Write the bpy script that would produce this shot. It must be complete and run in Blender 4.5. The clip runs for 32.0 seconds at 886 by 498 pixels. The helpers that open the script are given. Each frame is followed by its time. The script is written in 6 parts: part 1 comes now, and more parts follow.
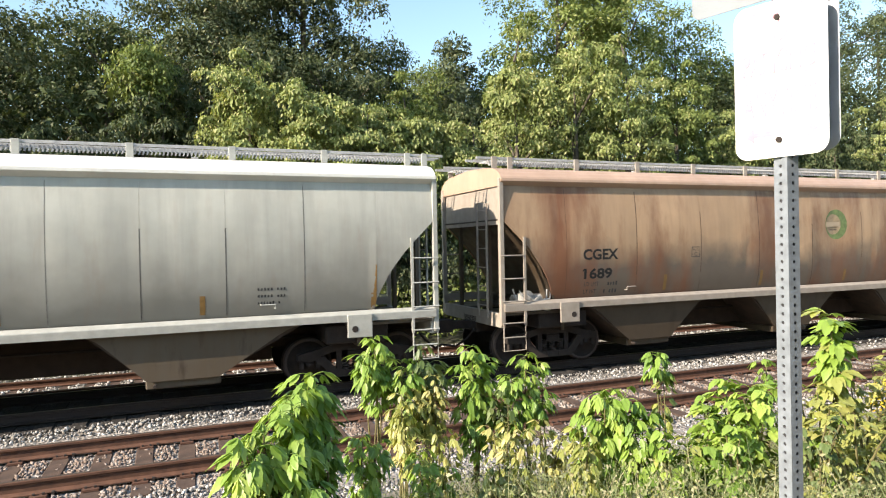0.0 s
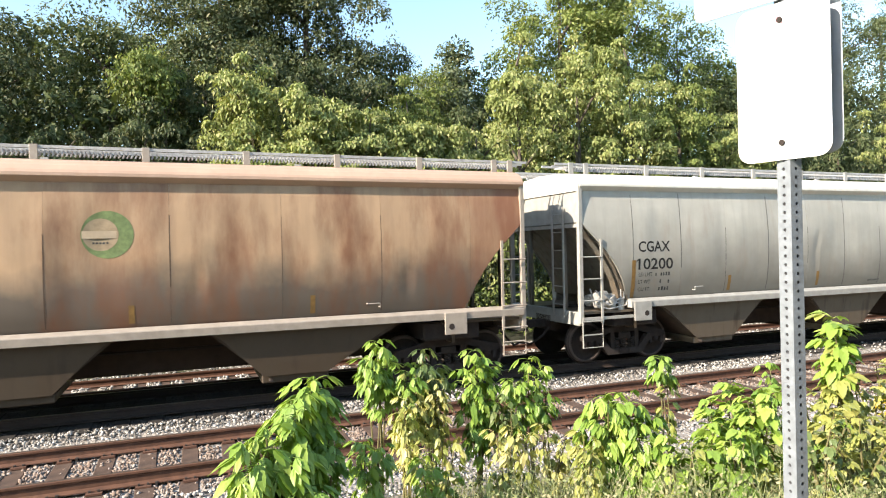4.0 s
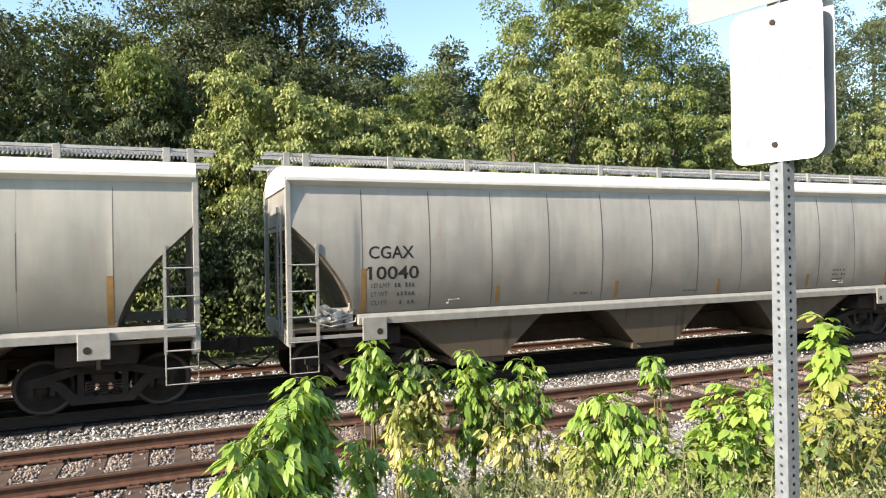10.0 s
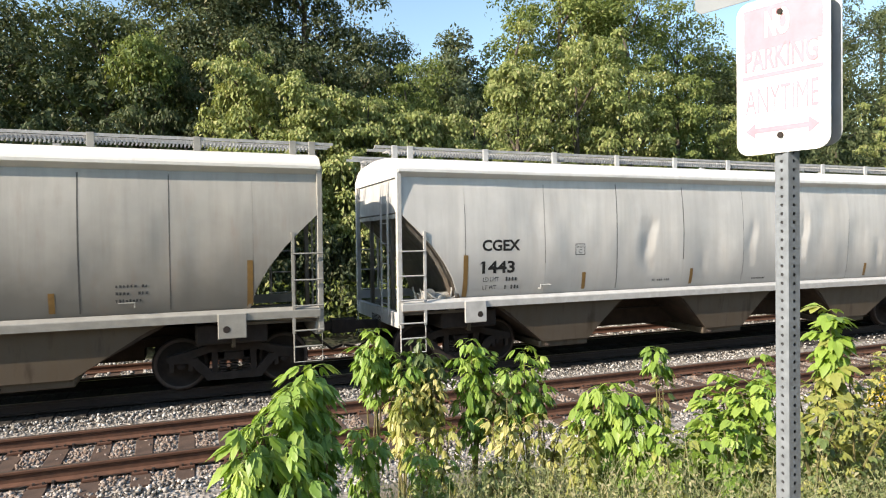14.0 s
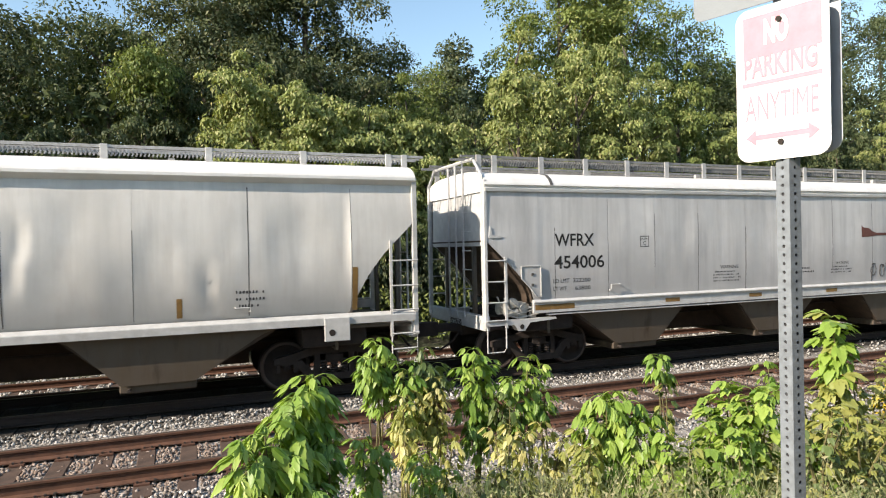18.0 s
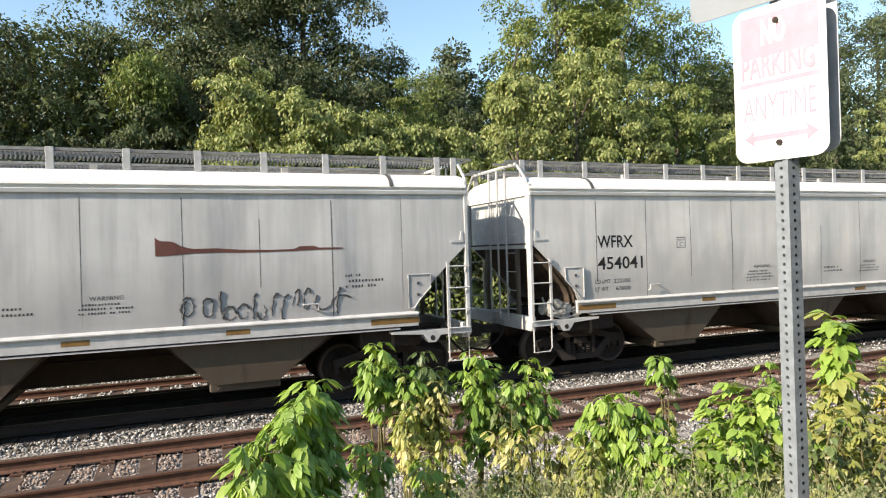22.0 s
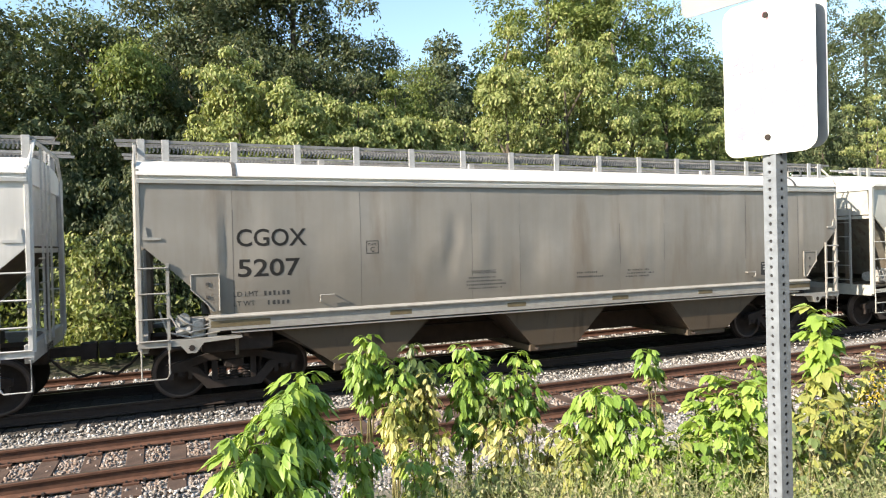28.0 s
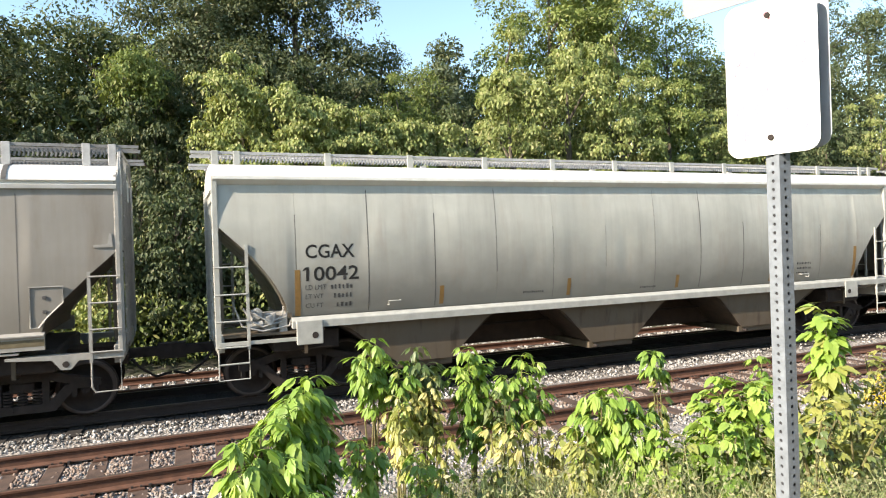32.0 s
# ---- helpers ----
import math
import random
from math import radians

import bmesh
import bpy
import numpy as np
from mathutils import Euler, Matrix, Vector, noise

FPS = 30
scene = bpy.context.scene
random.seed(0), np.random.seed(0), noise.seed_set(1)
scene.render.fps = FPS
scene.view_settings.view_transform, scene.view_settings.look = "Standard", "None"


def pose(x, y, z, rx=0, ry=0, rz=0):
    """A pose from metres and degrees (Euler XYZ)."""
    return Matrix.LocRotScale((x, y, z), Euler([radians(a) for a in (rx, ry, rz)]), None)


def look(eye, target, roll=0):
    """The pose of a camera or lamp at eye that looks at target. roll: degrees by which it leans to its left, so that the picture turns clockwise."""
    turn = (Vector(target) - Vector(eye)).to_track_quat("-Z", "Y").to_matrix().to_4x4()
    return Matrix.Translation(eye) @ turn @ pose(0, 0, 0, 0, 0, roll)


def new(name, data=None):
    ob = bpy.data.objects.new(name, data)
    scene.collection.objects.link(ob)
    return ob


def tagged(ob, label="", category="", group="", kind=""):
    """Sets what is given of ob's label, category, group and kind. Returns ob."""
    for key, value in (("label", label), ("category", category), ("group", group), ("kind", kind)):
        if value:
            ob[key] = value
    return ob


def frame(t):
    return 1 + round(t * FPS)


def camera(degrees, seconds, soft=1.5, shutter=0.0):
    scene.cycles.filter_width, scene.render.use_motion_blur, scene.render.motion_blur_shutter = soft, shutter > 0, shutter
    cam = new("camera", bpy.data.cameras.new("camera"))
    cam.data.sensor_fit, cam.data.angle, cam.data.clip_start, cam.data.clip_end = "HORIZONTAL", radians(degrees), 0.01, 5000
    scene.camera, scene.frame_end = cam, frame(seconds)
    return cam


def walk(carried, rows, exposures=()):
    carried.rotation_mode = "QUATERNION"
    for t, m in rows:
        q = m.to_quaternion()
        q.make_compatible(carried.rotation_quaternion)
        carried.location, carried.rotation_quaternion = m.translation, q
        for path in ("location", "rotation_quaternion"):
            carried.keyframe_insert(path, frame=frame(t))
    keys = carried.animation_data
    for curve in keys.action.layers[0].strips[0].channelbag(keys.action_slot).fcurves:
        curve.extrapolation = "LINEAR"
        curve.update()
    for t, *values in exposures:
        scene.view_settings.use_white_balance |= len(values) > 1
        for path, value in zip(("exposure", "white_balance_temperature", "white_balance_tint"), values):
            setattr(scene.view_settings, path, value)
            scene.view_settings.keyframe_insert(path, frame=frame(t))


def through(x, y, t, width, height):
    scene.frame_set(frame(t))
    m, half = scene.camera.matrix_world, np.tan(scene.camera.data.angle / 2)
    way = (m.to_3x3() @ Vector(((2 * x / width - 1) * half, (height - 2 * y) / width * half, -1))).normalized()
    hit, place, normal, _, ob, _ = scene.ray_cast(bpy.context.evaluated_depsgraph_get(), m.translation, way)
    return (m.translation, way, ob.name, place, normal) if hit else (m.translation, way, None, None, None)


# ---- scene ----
# ---- camera: hand-held on the roadside, turning a little ----
EYE = Vector((0.0, -13.182, 2.639))
cam = camera(68.99, 32.0, soft=1.1, shutter=0.1)


def aim(turn, tilt, lean):
    """Camera pose at the roadside: degrees right of the track's normal, up, and lean."""
    a, b = radians(turn), radians(tilt)
    way = Vector((math.sin(a) * math.cos(b), math.cos(a) * math.cos(b), math.sin(b)))
    return look(EYE, EYE + way, lean)


walk(cam, [
    (0.0, aim(21.992, -0.352, -1.091)),
    (0.5, aim(22.018, -0.311, -1.179)),
    (1.0, aim(21.953, -0.243, -1.290)),
    (1.5, aim(21.867, -0.175, -1.273)),
    (2.0, aim(21.800, -0.126, -1.190)),
    (2.5, aim(21.776, -0.063, -1.174)),
    (3.0, aim(21.788, -0.035, -1.242)),
    (3.5, aim(21.757, 0.025, -1.217)),
    (5.5, aim(21.724, -0.246, -1.183)),
    (6.0, aim(21.687, -0.187, -1.256)),
    (6.5, aim(21.899, -0.117, -1.267)),
    (7.0, aim(22.168, -0.105, -1.273)),
    (7.5, aim(22.301, -0.053, -1.075)),
    (8.0, aim(22.408, -0.061, -1.169)),
    (8.5, aim(22.338, 0.003, -1.190)),
    (9.0, aim(22.329, 0.045, -1.054)),
    (9.5, aim(22.367, 0.017, -0.979)),
    (10.0, aim(22.278, 0.000, -0.992)),
    (10.5, aim(22.138, 0.024, -1.057)),
    (11.0, aim(21.983, 0.082, -0.972)),
    (11.5, aim(21.718, 0.100, -0.784)),
    (12.0, aim(21.564, 0.095, -0.742)),
    (12.5, aim(21.655, -0.365, -0.307)),
    (13.0, aim(21.768, -0.616, -0.254)),
    (13.5, aim(21.835, -0.836, -0.442)),
    (14.0, aim(21.976, -0.949, -0.717)),
    (14.5, aim(21.999, -0.908, -0.805)),
    (16.5, aim(22.033, -0.511, -0.943)),
    (17.0, aim(22.001, -0.412, -1.024)),
    (17.5, aim(21.973, -0.255, -1.133)),
    (18.0, aim(21.850, -0.183, -1.086)),
    (18.5, aim(21.866, -0.120, -1.115)),
    (19.0, aim(21.834, -0.109, -1.189)),
    (19.5, aim(21.831, -0.048, -1.230)),
    (20.0, aim(21.808, -0.014, -1.172)),
    (20.5, aim(21.783, -0.008, -1.274)),
    (21.0, aim(21.777, 0.026, -1.348)),
    (21.5, aim(21.779, 0.109, -1.558)),
    (22.0, aim(21.863, 0.185, -1.695)),
    (22.5, aim(21.858, 0.261, -1.821)),
    (23.0, aim(21.843, 0.334, -1.814)),
    (23.5, aim(21.798, 0.429, -1.747)),
    (24.0, aim(21.799, 0.403, -1.639)),
    (24.5, aim(21.865, 0.322, -1.436)),
    (25.0, aim(21.904, 0.181, -1.211)),
    (25.5, aim(21.943, 0.028, -1.269)),
    (27.5, aim(22.483, -0.336, -1.413)),
    (28.0, aim(22.751, -0.510, -1.363)),
    (28.5, aim(22.912, -0.603, -1.564)),
    (29.0, aim(22.913, -0.508, -1.846)),
    (29.5, aim(22.864, -0.466, -1.849)),
    (30.0, aim(22.782, -0.419, -1.628)),
    (30.5, aim(22.622, -0.328, -1.657)),
    (31.0, aim(22.526, -0.286, -1.742)),
    (31.5, aim(22.502, -0.286, -1.728)),
    (32.0, aim(22.456, -0.223, -1.844)),
], exposures=[(t, stops, 7150, 14) for t, stops in (
    (0.0, 1.08), (1.0, 1.22), (2.0, 1.32), (3.0, 1.37), (3.5, 1.37), (5.5, 1.18), (7.0, 1.12), (9.0, 1.04), (11.0, 1.17), (12.0, 1.17), (14.0, 0.82), (16.5, 0.70), (18.5, 0.72), (20.0, 0.85), (21.0, 0.83), (23.0, 0.80), (25.5, 0.74), (27.5, 1.12), (28.0, 1.14), (29.0, 1.25), (31.0, 1.20), (32.0, 1.18))])

# ---- light: low sun from along the line, slightly from the roadside ----
SUN_WAY = Vector((1.8, 0.41, -1.0)).normalized()
sun = new("sun", bpy.data.lights.new("sun", "SUN"))
sun.data.energy, sun.data.angle, sun.data.color = 5.0, radians(0.53), (1.0, 0.93, 0.82)
sun.matrix_world = Matrix.Translation((-30, -10, 30)) @ SUN_WAY.to_track_quat("-Z", "Y").to_matrix().to_4x4()
world = bpy.data.worlds.new("world")
scene.world = world
world.use_nodes = True
wn = world.node_tree.nodes
sky = wn.new("ShaderNodeTexSky")
sky.sky_type, sky.sun_disc = "NISHITA", False
sky.sun_elevation = math.asin(-SUN_WAY.z)
sky.sun_rotation = math.atan2(-SUN_WAY.x, -SUN_WAY.y)
sky.air_density, sky.dust_density, sky.ozone_density = 1.15, 0.6, 0.2
clear = wn.new("ShaderNodeMix")
clear.data_type, clear.blend_type = "RGBA", "MULTIPLY"
clear.inputs[0].default_value, clear.inputs[7].default_value = 1.0, (0.87, 1.04, 1.12, 1)
world.node_tree.links.new(sky.outputs[0], clear.inputs[6])
world.node_tree.links.new(clear.outputs[2], wn["Background"].inputs[0])
wn["Background"].inputs[1].default_value = 0.14

# ---- helpers for meshes and materials ----


def part(name, bm, material, parent=None, label=""):
    """Link a bmesh as one mesh object under a thing or a part."""
    me = bpy.data.meshes.new(name)
    bm.to_mesh(me)
    bm.free()
    return mesh_part(name, me, material, parent, label)


def mesh_part(name, me, material, parent=None, label=""):
    if material and not me.materials:
        me.materials.append(material)
    ob = new(name, me)
    if parent:
        ob.parent = parent
    if label:
        ob["label"] = label
    return ob


SHARED = {}


def shared(name, key, build, material, parent, label="", at=(0, 0, 0)):
    """A part whose mesh is built once and shared between like pieces."""
    if key not in SHARED:
        bm = build()
        me = bpy.data.meshes.new(name)
        bm.to_mesh(me)
        bm.free()
        me.materials.append(material)
        SHARED[key] = me
    ob = mesh_part(name, SHARED[key], None, parent, label)
    ob.location = at
    return ob


def box(x0, x1, y0, y1, z0, z1, bm=None, bevel=0.0):
    bm = bm or bmesh.new()
    vs = [bm.verts.new((x, y, z)) for x in (x0, x1) for y in (y0, y1) for z in (z0, z1)]
    fs = [bm.faces.new([vs[i] for i in f]) for f in
          ((0, 1, 3, 2), (4, 6, 7, 5), (0, 4, 5, 1), (2, 3, 7, 6), (0, 2, 6, 4), (1, 5, 7, 3))]
    if bevel:
        es = list({e for f in fs for e in f.edges})
        bmesh.ops.bevel(bm, geom=es, offset=bevel, segments=1, affect="EDGES")
    return bm


def prism(poly, axis, a, b, bm=None):
    """Extrude a closed polygon (pairs in the two other axes, in order) along axis from a to b."""
    bm = bm or bmesh.new()

    def place(p, v):
        return (v, p[0], p[1]) if axis == "x" else (p[0], v, p[1]) if axis == "y" else (p[0], p[1], v)
    lo = [bm.verts.new(place(p, a)) for p in poly]
    hi = [bm.verts.new(place(p, b)) for p in poly]
    n = len(poly)
    for i in range(n):
        bm.faces.new((lo[i], lo[(i + 1) % n], hi[(i + 1) % n], hi[i]))
    bm.faces.new(lo[::-1])
    bm.faces.new(hi)
    bmesh.ops.recalc_face_normals(bm, faces=bm.faces)
    return bm


def tube(points, radius, bm=None, sides=6, taper=None):
    """A round bar or stem through points."""
    bm = bm or bmesh.new()
    pts = [Vector(p) for p in points]
    last = None
    for i, p in enumerate(pts):
        d = (pts[min(i + 1, len(pts) - 1)] - pts[max(i - 1, 0)]).normalized()
        u = d.orthogonal().normalized() if abs(d.z) < 0.95 else d.cross(Vector((1, 0, 0))).normalized()
        if abs(d.z) < 0.95:
            u = d.cross(Vector((0, 0, 1))).normalized()
        v = d.cross(u)
        r = radius if taper is None else radius + (taper - radius) * i / (len(pts) - 1)
        ring = [bm.verts.new(p + r * (math.cos(k * 2 * math.pi / sides) * u + math.sin(k * 2 * math.pi / sides) * v))
                for k in range(sides)]
        if last:
            for k in range(sides):
                bm.faces.new((last[k], last[(k + 1) % sides], ring[(k + 1) % sides], ring[k]))
        else:
            bm.faces.new(ring[::-1])
        last = ring
    bm.faces.new(last)
    return bm


def disc(x, y, z, r, y1, n=28, bm=None):
    """A round drum with its axis across the track, from y to y1."""
    return prism([(x + r * math.cos(2 * math.pi * k / n), z + r * math.sin(2 * math.pi * k / n)) for k in range(n)],
                 "y", y, y1, bm)


def smooth(ob):
    for p in ob.data.polygons:
        p.use_smooth = True
    return ob


class Nodes:
    """Short spellings for building a node material."""

    def __init__(self, name, rough=0.6, metal=0.0):
        self.m = bpy.data.materials.new(name)
        self.m.use_nodes = True
        self.t = self.m.node_tree
        self.b = self.t.nodes["Principled BSDF"]
        self.b.inputs["Roughness"].default_value = rough
        self.b.inputs["Metallic"].default_value = metal
        self.co = self.t.nodes.new("ShaderNodeTexCoord").outputs["Object"]

    def put(self, a, b):
        self.t.links.new(a, b)

    def scaled(self, s):
        n = self.t.nodes.new("ShaderNodeMapping")
        n.inputs["Scale"].default_value = s
        self.put(self.co, n.inputs[0])
        return n.outputs[0]

    def noise(self, scale, detail=4.0, stretch=None, rough=0.6):
        n = self.t.nodes.new("ShaderNodeTexNoise")
        n.inputs["Scale"].default_value = scale
        n.inputs["Detail"].default_value = detail
        n.inputs["Roughness"].default_value = rough
        self.put(self.scaled(stretch) if stretch else self.co, n.inputs["Vector"])
        return n.outputs[0]

    def ramp(self, f, *stops):
        n = self.t.nodes.new("ShaderNodeValToRGB")
        e = n.color_ramp.elements
        while len(e) < len(stops):
            e.new(0.5)
        for k, (p, c) in enumerate(stops):
            e[k].position = p
            e[k].color = (*c, 1) if isinstance(c, tuple) else (c, c, c, 1)
        self.put(f, n.inputs[0])
        return n.outputs[0]

    def mix(self, f, a, b, how="MIX"):
        n = self.t.nodes.new("ShaderNodeMix")
        n.data_type, n.blend_type = "RGBA", how
        for sock, v in ((n.inputs[0], f), (n.inputs[6], a), (n.inputs[7], b)):
            if isinstance(v, tuple):
                sock.default_value = (*v, 1)
            elif isinstance(v, (int, float)):
                sock.default_value = v
            else:
                self.put(v, sock)
        return n.outputs[2]

    def math(self, how, a, b=0.0):
        n = self.t.nodes.new("ShaderNodeMath")
        n.operation = how
        for sock, v in zip(n.inputs, (a, b)):
            if isinstance(v, (int, float)):
                sock.default_value = v
            else:
                self.put(v, sock)
        return n.outputs[0]

    def axis(self, k):
        n = self.t.nodes.new("ShaderNodeSeparateXYZ")
        self.put(self.co, n.inputs[0])
        return n.outputs[k]

    def random(self):
        return self.t.nodes.new("ShaderNodeObjectInfo").outputs["Random"]

    def island(self):
        return self.t.nodes.new("ShaderNodeNewGeometry").outputs["Random Per Island"]

    def colour(self, c):
        if isinstance(c, tuple):
            self.b.inputs["Base Color"].default_value = (*c, 1)
        else:
            self.put(c, self.b.inputs["Base Color"])
        return self

    def bump(self, f, strength, distance=0.02):
        n = self.t.nodes.new("ShaderNodeBump")
        n.inputs["Strength"].default_value = strength
        n.inputs["Distance"].default_value = distance
        self.put(f, n.inputs["Height"])
        self.put(n.outputs[0], self.b.inputs["Normal"])
        return self


def car_paint(name, base, grime, grime_low, streak=0.5, rust=(0.25, 0.11, 0.05), rust_amount=0.25, low_at=(0.44, 0.64), low_mix=0.8, patch=(1.6, (2.5, 2.5, 0.5), 0.56, 0.70), stain=None):
    """Weathered car paint: faded base, vertical run-off streaks, a darker tone that thickens downwards in patches."""
    n = Nodes(name, 0.55)
    faded = n.mix(n.ramp(n.noise(0.55, 5), (0.35, 0.0), (0.68, 1.0)), base, tuple(0.74 * c for c in base))
    faded = n.mix(n.ramp(n.noise(1.0, 3, (1.6, 1.6, 0.12)), (0.42, 0.0), (0.62, 0.55)), faded, tuple(0.82 * c for c in base))
    runs = n.ramp(n.noise(1.0, 6, (6.0, 6.0, 0.35)), (0.45, 0.0), (0.72, 1.0))
    col = n.mix(n.math("MULTIPLY", runs, streak), faded, grime)
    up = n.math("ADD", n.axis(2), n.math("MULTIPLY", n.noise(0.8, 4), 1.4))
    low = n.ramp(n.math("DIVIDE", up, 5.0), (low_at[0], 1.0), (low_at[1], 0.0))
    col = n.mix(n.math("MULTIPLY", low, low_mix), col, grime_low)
    spots = n.ramp(n.noise(patch[0], 6, patch[1]), (patch[2], 0.0), (patch[3], 1.0))
    col = n.mix(n.math("MULTIPLY", spots, rust_amount), col, rust)
    for at, reach, tone in stain or ():
        away = n.math("ABSOLUTE", n.math("SUBTRACT", n.axis(0), at))
        away = n.math("ADD", n.math("DIVIDE", away, reach), n.math("MULTIPLY", n.noise(1.0, 5, (2.6, 2.6, 0.5)), 1.0))
        col = n.mix(n.ramp(away, (0.55, 0.85), (1.0, 0.0)), col, tone)
    n.colour(col).bump(n.noise(40, 3), 0.06, 0.01)
    n.put(n.ramp(n.noise(3, 4), (0.3, 0.42), (0.7, 0.65)), n.b.inputs["Roughness"])
    return n.m


def plain(name, base, rough=0.6, metal=0.0, vary=0.25, scale=6.0, bump=0.1):
    n = Nodes(name, rough, metal)
    n.colour(n.mix(n.ramp(n.noise(scale, 5), (0.3, 0.0), (0.7, 1.0)), base, tuple(c * (1 - vary) for c in base)))
    n.bump(n.noise(scale * 8, 3), bump, 0.01)
    return n.m


def leaf_material(name, a, b, dry, dry_share=0.15, through=0.35):
    """Leaves: two greens and a dry tone by leaf, with light through the blade."""
    n = Nodes(name, 0.5)
    r = n.island()
    col = n.ramp(r, (0.0, a), (1.0 - dry_share - 0.02, b), (1.0 - dry_share, dry), (1.0, dry))
    col = n.mix(n.ramp(n.noise(0.7, 3), (0.3, 0.0), (0.7, 0.7)), col, a)
    n.colour(col)
    n.b.inputs["Specular IOR Level"].default_value = 0.15
    tr = n.t.nodes.new("ShaderNodeBsdfTranslucent")
    n.put(n.mix(1.0, col, (1.0, 1.0, 0.5), "MULTIPLY"), tr.inputs[0])
    sh = n.t.nodes.new("ShaderNodeMixShader")
    sh.inputs[0].default_value = through
    n.put(n.b.outputs[0], sh.inputs[1])
    n.put(tr.outputs[0], sh.inputs[2])
    n.put(sh.outputs[0], n.t.nodes["Material Output"].inputs[0])
    return n.m


RAIL_RUST = plain("rusted rail steel", (0.13, 0.058, 0.034), 0.8, 0.0, 0.45, 9)
RAIL_TOP = plain("worn rail head", (0.22, 0.17, 0.14), 0.4, 0.7, 0.3, 5)
TIE_WOOD = plain("old creosoted timber", (0.098, 0.060, 0.043), 0.9, 0.0, 0.5, 5, 0.5)
STEEL_DARK = plain("grimy black running gear", (0.038, 0.028, 0.024), 0.95, 0.0, 0.5, 6, 0.3)
TREAD = plain("worn wheel rim", (0.10, 0.075, 0.065), 0.6, 0.3, 0.3, 4)
GALV = plain("galvanised steel", (0.52, 0.53, 0.54), 0.45, 0.6, 0.25, 25, 0.05)
GREY_STEEL = plain("grey painted steel", (0.46, 0.46, 0.44), 0.55, 0.0, 0.35, 4)
AIR_GEAR = plain("dusty brake gear", (0.50, 0.49, 0.46), 0.6, 0.2, 0.5, 12)
BLACK_LETTER = plain("black stencil paint", (0.014, 0.014, 0.014), 0.9, 0.0, 0.4, 14)
FADED_LETTER = plain("faded stencil paint", (0.06, 0.06, 0.06), 0.9, 0.0, 0.4, 14)
DULL_STRIP = plain("dirt-dulled reflective strip", (0.17, 0.135, 0.075), 0.6, 0.0, 0.35, 8)
AMBER = plain("amber reflective strip", (0.25, 0.14, 0.042), 0.5, 0.0, 0.35, 8)
# ---- ground: one sheet with three track beds and the roadside bank ----
def bank(x, y):
    """Height of the ground at a place."""
    if y > -5.3:
        z = -0.30
        for c in (-TRACK_GAP, 0.0):
            d = abs(y - c)
            z = max(z, -0.215 - 0.10 * max(0.0, d - 1.35) / 0.5)
        z -= 0.32 * min(1.0, max(0.0, (y - 1.75) / 0.6))
        if y > 5.6:
            z += 0.40 * min(1.0, (y - 5.6) / 4) + 0.012 * max(0.0, y - 9)
    else:
        t = min(1.0, (-5.3 - y) / 6.7)
        z = -0.30 + 1.36 * t * t * (3 - 2 * t)
    return z + 0.03 * noise.noise((x * 0.9, y * 0.9, 0)) * (1.0 if abs(y) > 5.5 else 0.3)


TRACK_GAP = 3.654
LOW_TRACK, LOW_RAIL = 3.98, -0.405


def ground_material():
    n = Nodes("ballast and roadside earth", 0.95)
    v = n.t.nodes.new("ShaderNodeTexVoronoi")
    v.inputs["Scale"].default_value = 16
    n.put(n.co, v.inputs["Vector"])
    stone = n.ramp(n.math("FRACT", n.math("MULTIPLY", v.outputs["Color"], 1.0)), (0.0, (0.13, 0.115, 0.10)), (0.6, (0.30, 0.27, 0.24)), (1.0, (0.44, 0.41, 0.38)))
    earth = n.mix(n.ramp(n.noise(3, 6), (0.35, 0.0), (0.65, 1.0)), (0.10, 0.085, 0.05), (0.19, 0.15, 0.09))
    y = n.math("ABSOLUTE", n.math("ADD", n.axis(1), n.math("MULTIPLY", n.math("SUBTRACT", n.noise(0.8, 4), 0.5), 1.6)))
    # shade below the train is put into the stone as a near-black band
    train_shade = n.ramp(n.math("DIVIDE", n.math("ABSOLUTE", n.math("ADD", n.axis(1), n.math("MULTIPLY", n.noise(2.0, 3), 0.3))), 2.0), (0.56, 1.0), (0.70, 0.0))
    stone = n.mix(n.math("MULTIPLY", train_shade, 0.95), stone, (0.022, 0.019, 0.017))
    soil = n.ramp(n.math("DIVIDE", y, 10.0), (0.57, 0.0), (0.66, 1.0))
    tuft = n.ramp(n.noise(0.6, 6), (0.45, 0.0), (0.60, 0.8))
    earth = n.mix(tuft, earth, n.mix(n.noise(9, 5), (0.09, 0.11, 0.045), (0.20, 0.21, 0.09)))
    litter = n.mix(n.ramp(n.noise(2.2, 6), (0.4, 0.0), (0.62, 1.0)), (0.030, 0.026, 0.016), (0.055, 0.062, 0.028))
    beyond = n.ramp(n.math("DIVIDE", n.math("ADD", n.axis(1), n.math("MULTIPLY", n.noise(1.1, 4), 0.7)), 10.0), (0.575, 0.0), (0.61, 1.0))
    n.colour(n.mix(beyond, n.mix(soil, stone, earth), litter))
    n.bump(n.mix(soil, v.outputs["Distance"], n.noise(14, 6)), 0.7, 0.05)
    return n.m


